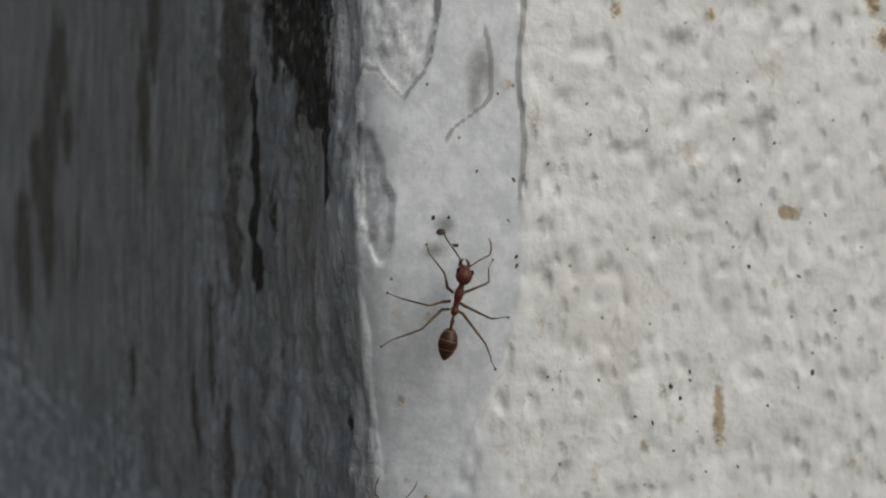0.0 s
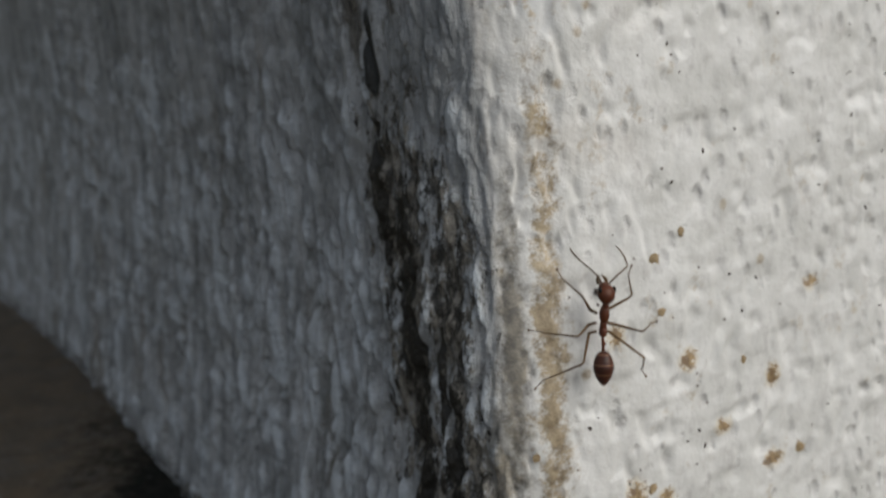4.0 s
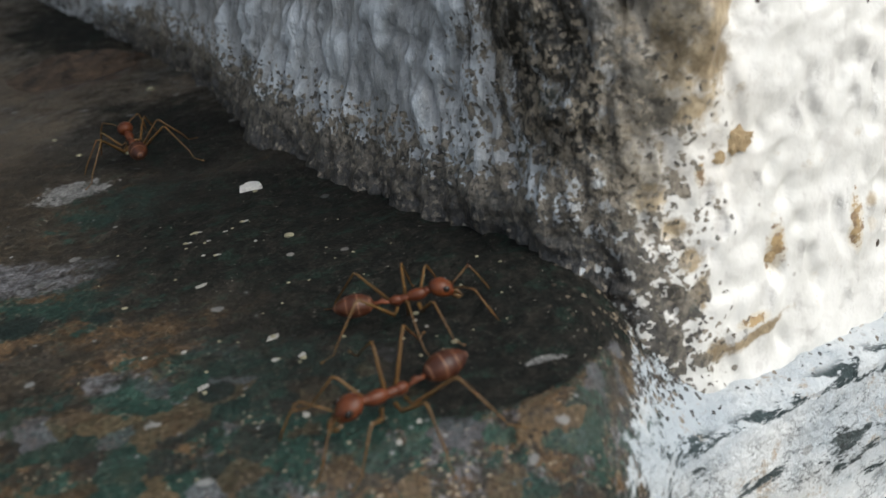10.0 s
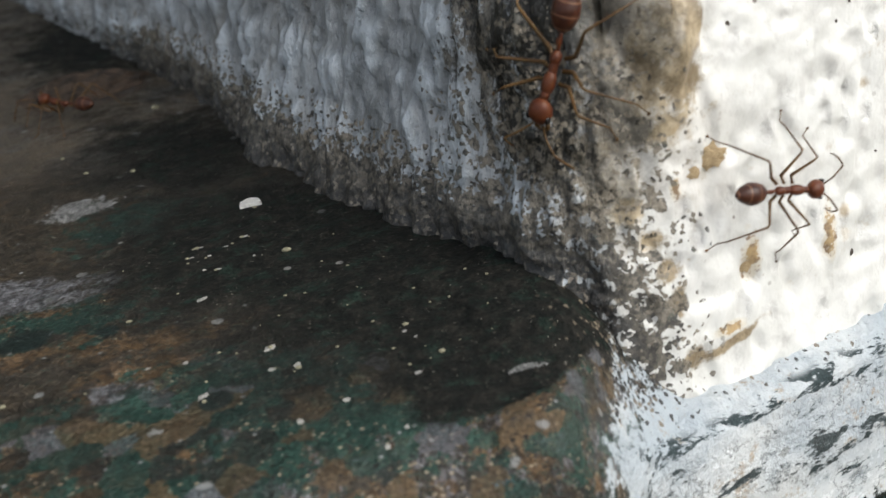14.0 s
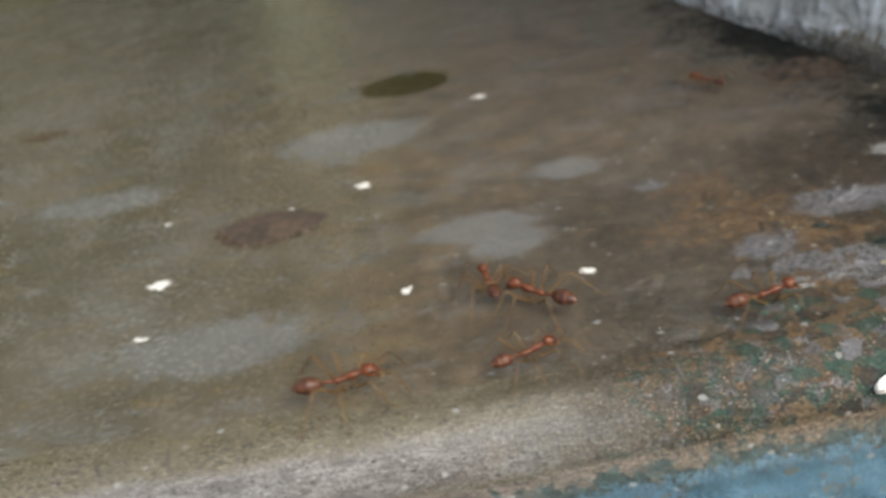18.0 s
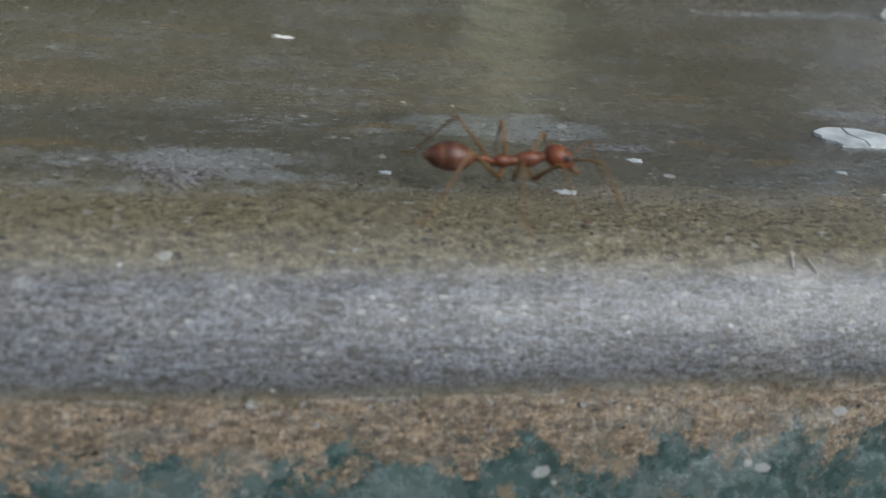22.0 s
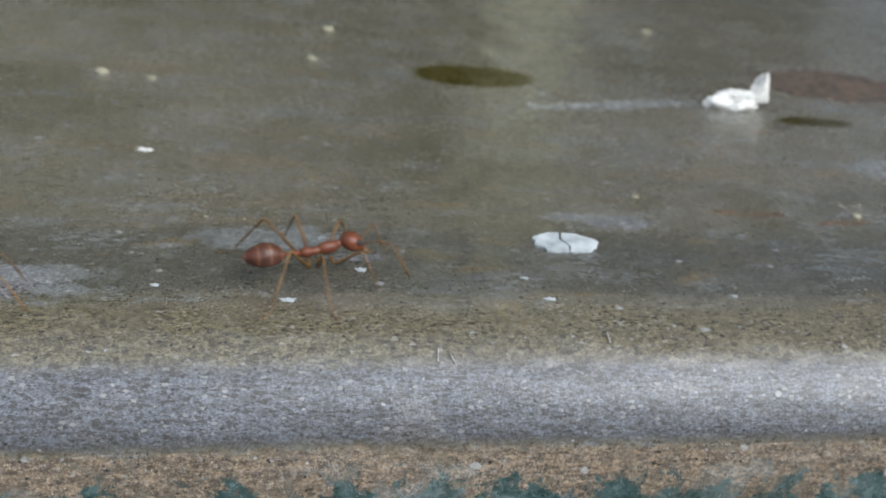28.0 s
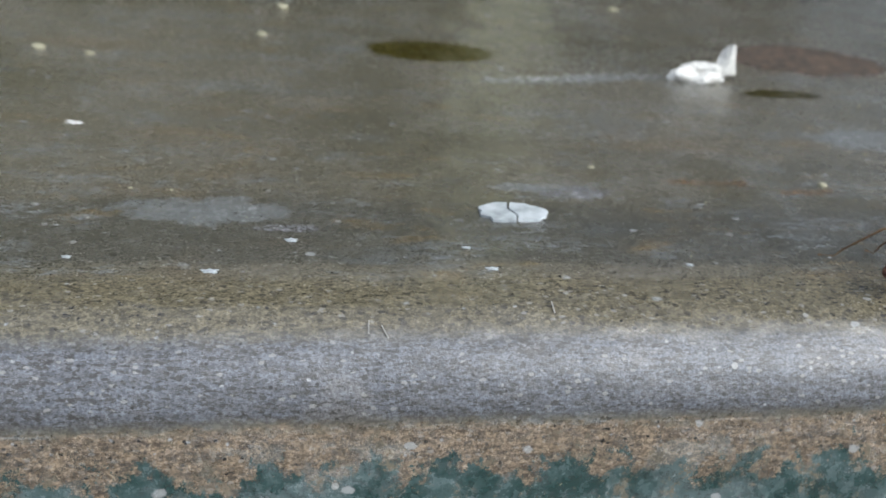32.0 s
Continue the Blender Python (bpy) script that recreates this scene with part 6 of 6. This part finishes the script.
def pillar_edge(y):
    """About where the pillar's foot begins on the ledge, at y in centimetres."""
    return 0.0 - 0.34 * (y - 1.0) - 0.45 * math.exp(-(((y - 3.2) / 1.3) ** 2)) - 0.1


scatter()


# ---- the ants' ways ----
def motions():
    march(crew.pop(), [(0, "W", 0.6, 8.22, 75), (0.3, "W", 1, 8.38, 65), (0.6, "W", 1.04, 8.82, 69), (0.9, "W", 1.24, 9.34, 73), (1, "W", 1.28, 9.66, 75), (1.2, "W", 1.24, 9.98, 77), (1.5, "W", 1.24, 10.22, 82), (2.5, "W", 1.1, 12.2, 85), (3.5, "W", 1.1, 14, 85)])
    march(crew.pop(), [(0, "W", 0.1, 6.78, 85), (0.3, "W", 0.16, 7.62, 79), (0.6, "W", 0.12, 8.26, 77), (0.9, "W", 0.28, 8.3, 72), (1, "W", 0.32, 8.38, 72), (1.2, "W", 0.2, 8.34, 85), (1.5, "W", 0, 8.3, 112), (1.8, "W", -0.28, 8.14, 146), (2, "W", -0.2, 8.06, 151), (2.5, "W", 0, 8.14, 95), (4.2, "W", 0.2, 10, 90), (6, "W", 0.3, 13.5, 90)])
    march(crew.pop(), [(0, "W", 0.7, 1, 90), (2.6, "W", 0.7, 1, 90), (4.5, "W", 0.68, 4.7, 86), (6, "W", 0.7, 8.5, 90), (8, "W", 0.8, 14, 90)])
    march(crew.pop(), [(0, "L", -9, 3.5, 0), (4.2, "L", -8, 3.2, -10), (6, "L", -1.25, 2.2, -81), (6.5, "L", -1.3, 2.3, -66), (7, "L", -1, 1.8, -51), (7.5, "L", -0.9, 1.4, -45), (8, "L", -0.75, 1.4, -70), (8.5, "L", -0.75, 1.3, -90), (9, "L", -0.7, 1.1, -117), (9.5, "L", -0.75, 0.8, -162), (10, "L", -1, 0.7, -165), (10.5, "L", -1.55, 0.95, 174), (11, "L", -2.05, 0.9, 171), (11.5, "L", -2.4, 0.95, 180), (12.5, "L", -4.5, 1.2, 180), (16.4, "L", -36, 2.5, 180)])
    march(crew.pop(), [(0, "L", -12, 1.5, 0), (4, "L", -9, 1.4, 0), (6, "L", -2, 0.9, -8), (6.5, "L", -1.45, 0.85, -6), (7, "L", -1.1, 0.8, -5), (7.5, "L", -0.65, 0.65, 5), (8, "W", -0.24, 0.18, 62), (8.5, "W", 0, 0.62, 78), (9, "W", 0.08, 1.3, 85), (9.6, "W", 0.15, 2.6, 88), (13, "W", 0.4, 14, 88)])
    march(crew.pop(), [(0, "L", -7, 2, 0), (4.4, "L", -5.5, 1.8, 0), (6, "L", -1.05, 1.25, -108), (6.5, "L", -0.65, 0.9, 0), (7, "W", -0.32, 0.1, 50), (7.5, "W", -0.2, 0.74, 82), (8, "W", 0.04, 1.5, 90), (8.5, "W", 0.2, 2.8, 88), (12, "W", 0.9, 14, 88)])
    march(crew.pop(), [(0, "L", -6, 2.6, 0), (4.2, "L", -5, 2.4, 0), (6, "L", -1.8, 1.5, 103), (6.5, "L", -2.15, 2, -9), (7, "L", -2.4, 2.3, -39), (7.5, "L", -2, 1.75, 18), (8, "L", -1.55, 2.2, 53), (8.5, "L", -1.5, 2.35, -95), (9, "L", -1.6, 2.85, 107), (10, "L", -1.85, 3.8, 99), (11, "L", -2.1, 4.4, 131), (12, "L", -2.25, 4.65, 107), (13, "L", -2.4, 5.5, 96), (13.5, "L", -2.35, 5.4, 98), (15.5, "L", -2.3, 5.2, -108), (16, "L", -2.35, 4.95, -100), (16.5, "L", -2.3, 4.95, -114), (17, "L", -2.4, 4.95, -99), (17.5, "L", -2.85, 5.35, 131), (18, "L", -3.45, 6, 125), (20, "L", -6.5, 9.5, 120), (25, "L", -12, 15, 130)])
    march(crew.pop(), [(0, "L", -14, 1.2, 0), (5.2, "L", -9, 1, 0), (7.5, "L", -2.2, 0.65, 9), (8, "L", -1.45, 0.95, 0), (8.5, "L", -1.3, 0.95, 0), (9, "L", -1.2, 0.9, 17), (9.5, "L", -1.25, 1.05, 45), (10, "L", -0.85, 1.25, -10), (10.5, "L", -0.45, 0.85, -29), (11, "W", -0.24, 0.14, 51), (11.5, "W", -0.16, 0.46, 75), (12, "W", -0.04, 0.82, 81), (12.5, "W", 0, 1.06, 67), (13, "W", 0.16, 0.82, 4), (13.5, "W", 0.2, 0.34, -39), (13.9, "W", 0.5, 0.25, -20), (14.6, "W", 2.6, 0.8, 20), (16, "W", 7, 1.5, 10)])
    march(crew.pop(), [(0, "W", 0.1, 14, -90), (9, "W", 0.1, 12, -90), (12.9, "W", 0, 2.2, -95), (13.5, "W", -0.12, 1.14, -107), (15.5, "W", -0.64, 0.5, -108), (16, "W", -0.52, 0.34, -106), (16.5, "W", -0.4, 0.06, -117), (17, "L", -0.45, 0.8, -148)])
    march(crew.pop(), [(0, "L", -38, 2, 0), (6.5, "L", -34, 2, 0), (15.5, "L", -1.1, 1.35, 32), (16, "L", -0.9, 1.65, 27), (16.5, "L", -0.9, 1.3, -18), (17, "L", -0.9, 1.15, -29)])
    march(crew.pop(), [(0, "W", 0.6, 14, -90), (11, "W", 0.4, 11, -90), (14.6, "W", 0, 2.8, -95), (15.5, "W", -0.08, 0.94, -103), (16, "W", -0.16, 0.94, -113), (16.5, "W", -0.28, 0.66, -90), (17, "W", -0.2, 0.26, -90)])
    march(crew.pop(), [(0, "L", -38, 4, 0), (5.5, "L", -34, 3.4, 0), (14.6, "L", -2.2, 1.2, 0), (15.1, "L", -0.7, 1, 0), (15.5, "W", -0.24, 0.22, 68), (16, "W", 0.16, 0.54, 61), (17, "W", 0.5, 2.6, 80), (20, "W", 0.8, 10, 88)])
    march(crew.pop(), [(0, "W", 1.4, 14, -90), (10, "W", 1.2, 12, -90), (13.7, "W", 0.7, 2.8, -100), (14.7, "W", 0, 0.35, -110), (15.5, "L", -0.5, 0.45, 180), (16, "L", -0.65, 0.7, 135), (16.5, "L", -0.8, 0.75, 150), (17, "L", -1.2, 0.6, 144)])
    march(crew.pop(), [(0, "L", -40, 1.4, 0), (6, "L", -36, 1.2, 0), (15.5, "L", -1.9, 0.95, 5), (16, "L", -1.35, 1.05, -10), (16.5, "L", -1.15, 1, 5), (17, "L", -1, 0.85, -27)])
    march(crew.pop(), [(0, "W", 2.2, 14, -90), (9, "W", 2, 12, -90), (13.6, "W", 0.8, 3.2, -100), (14.5, "W", 0, 0.35, -110), (15, "L", -0.8, 0.45, -170), (15.5, "L", -1.3, 0.35, 173), (16, "L", -1.5, 0.45, 159), (16.5, "L", -1.8, 0.45, 163), (17, "L", -2.25, 0.75, 135), (17.5, "L", -2.25, 1.25, 85)])
    march(crew.pop(), [(0, "L", -42, 1, 0), (6.5, "L", -37, 0.9, 0), (15.5, "L", -2.6, 0.65, 0), (16, "L", -2, 0.85, 13), (16.5, "L", -1.55, 0.8, 0), (17, "L", -1.6, 1.1, 41), (17.5, "L", -1.85, 0.95, -30)])
    march(crew.pop(), [(0, "L", -15, 1.4, 0), (15.5, "L", -12, 1.3, 0), (16.6, "L", -5.2, 1.2, 0), (16.8, "L", -4.6, 1.15, 80), (17, "L", -4.5, 1.15, 147), (17.5, "L", -5.55, 1.4, 161), (18, "L", -6.05, 1.75, 138), (18.5, "L", -6.15, 1.5, 145), (19, "L", -7.3, 1.95, 141), (19.5, "L", -7.45, 1.9, 152), (20, "L", -7.05, 2.3, 157)])
    march(crew.pop(), [(0, "L", -17, 6.5, -20), (14, "L", -9.5, 4.4, -20), (17.1, "L", -6.5, 2.4, 40), (17.5, "L", -6.45, 2.6, 99), (18, "L", -6.45, 2.15, 98), (18.5, "L", -6.5, 2.1, 94), (19, "L", -6.3, 1.9, 126)])
    march(crew.pop(), [(0, "L", -34.4, 0.8, 0), (12.94, "L", -34.4, 0.8, 0), (17.5, "L", -7.05, 0.8, 12), (18.51, "L", -1.35, 1.4, 5)])
    march(crew.pop(), [(0, "L", -35.3, 0.75, 0), (12.16, "L", -35.3, 0.75, 0), (17.5, "L", -3.25, 0.75, 17), (17.88, "L", -1.7, 1.9, 5)])
    march(crew.pop(), [(0, "L", -36.2, 1, 0), (13.26, "L", -36.2, 1, 0), (18, "L", -7.75, 1, 4), (18.5, "L", -6.8, 1.2, 12), (19, "L", -6.3, 1.15, 4), (19.88, "L", -2.05, 2.4, 5)])
    march(crew.pop(), [(0, "L", -37.1, 0.95, 0), (12.86, "L", -37.1, 0.95, 0), (18, "L", -6.25, 0.95, 17), (18.5, "L", -5, 0.95, 5), (19.17, "L", -2.4, 0.9, 5)])
    march(crew.pop(), [(0, "L", -38, 0.85, 0), (13.93, "L", -38, 0.85, 0), (18.5, "L", -10.55, 0.85, 3), (19, "L", -7.55, 1.05, 8), (20.09, "L", -1, 1.4, 5)])
    march(crew.pop(), [(0, "L", -38.9, 0.75, 0), (14.99, "L", -38.9, 0.75, 0), (19, "L", -14.85, 0.75, 0), (19.5, "L", -13.95, 1.05, 7), (20, "L", -10.2, 1.3, 28), (20.38, "L", -7.9, 1, 5)])
    march(crew.pop(), [(0, "L", -39.8, 1.05, 0), (14.76, "L", -39.8, 1.05, 0), (19.5, "L", -11.35, 1.05, 3), (20, "L", -7.35, 1.5, 13), (32, "L", 64.65, 1.05, 5)])
    march(crew.pop(), [(0, "L", -11.2, 2.4, 180), (17, "L", -11.2, 2.4, 180), (19, "L", -15.35, 2.05, -170), (19.5, "L", -16.45, 2.15, -162), (20, "L", -17.15, 1.4, -160), (20.5, "L", -17.5, 0.5, -151), (21, "L", -18.65, 0.35, -177), (21.3, "L", -18, 0.6, 60), (22, "L", -14, 1.5, 10)])
    march(crew.pop(), [(0, "L", -40.7, 0.6, 0), (18.23, "L", -40.7, 0.6, 0), (21.5, "L", -21.05, 0.6, 4), (23.38, "L", -9.8, 1, 5)])
    march(crew.pop(), [(0, "L", -41.6, 0.95, 0), (19.01, "L", -41.6, 0.95, 0), (22, "L", -23.65, 0.95, -4), (25.57, "L", -2.2, 2.2, 5)])
    march(crew.pop(), [(0, "L", -33.5, 0.65, 0), (21.18, "L", -33.5, 0.65, 0), (22.5, "L", -25.6, 0.65, 6), (23, "L", -22.25, 0.65, 7), (26.18, "L", -3.15, 1.8, 5)])
    march(crew.pop(), [(0, "L", -34.4, 0.45, 0), (21.93, "L", -34.4, 0.45, 0), (23.5, "L", -24.95, 0.45, 4), (24, "L", -22.3, 0.5, 0), (27.03, "L", -4.1, 2.2, 5)])
    march(crew.pop(), [(0, "L", -35.3, 1, 0), (22.12, "L", -35.3, 1, 0), (24, "L", -24.05, 1, 4), (24.5, "L", -22.4, 0.95, 11), (25, "L", -21.85, 0.75, 4), (27.8, "L", -5.05, 1.8, 5)])
    march(crew.pop(), [(0, "L", -36.2, 0.5, 0), (22.51, "L", -36.2, 0.5, 0), (24.5, "L", -24.25, 0.5, 4), (25, "L", -23.15, 0.4, 4), (25.5, "L", -22.75, 0.5, 11), (26, "L", -21.65, 0.7, 25), (26.5, "L", -20.65, 1.05, 13), (28.94, "L", -6, 2.2, 5)])
    march(crew.pop(), [(0, "W", 6, 5, -90), (17.5, "W", 5, 3, -90), (20.2, "L", -2.5, 1.6, 180), (23.4, "L", -17, 1.8, 180), (25, "L", -21.25, 1.3, -169), (25.5, "L", -22, 1.45, 145), (26, "L", -22.65, 1.1, -172), (26.5, "L", -23.2, 1.05, 175), (28.2, "L", -27.2, 1.4, 178), (32, "L", -34, 1.8, 180)])
    march(crew.pop(), [(0, "L", -37.1, 0.6, 0), (24.19, "L", -37.1, 0.6, 0), (26.2, "L", -25.05, 0.6, 5), (26.3, "L", -24.4, 0.6, 9), (26.4, "L", -24.2, 0.6, 9), (26.5, "L", -24.1, 0.45, 4), (29.36, "L", -6.95, 1.8, 5)])
    march(crew.pop(), [(0, "L", -38, 0.85, 0), (25.88, "L", -38, 0.85, 0), (28.5, "L", -22.25, 0.85, 15), (30.89, "L", -7.9, 2.2, 5)])
    march(crew.pop(), [(0, "L", -38.9, 1.25, 0), (25.38, "L", -38.9, 1.25, 0), (28.5, "L", -20.15, 1.25, 19), (30.38, "L", -8.85, 1.8, 5)])
    march(crew.pop(), [(0, "L", -39.8, 0.6, 0), (26.45, "L", -39.8, 0.6, 0), (29, "L", -24.5, 0.6, 9), (29.5, "L", -21.3, 0.55, 7), (31.42, "L", -9.8, 2.2, 5)])
    march(crew.pop(), [(0, "L", -40.7, 0.65, 0), (27.27, "L", -40.7, 0.65, 0), (30, "L", -24.3, 0.65, 9), (30.5, "L", -21.9, 0.55, -4), (32, "L", -12.9, 0.65, 5)])
    march(crew.pop(), [(0, "L", -41.6, 0.45, 0), (28.07, "L", -41.6, 0.45, 0), (31, "L", -24, 0.45, 8), (31.5, "L", -20.25, 0.55, 6), (32, "L", -19.25, 0.75, 15)])


motions()
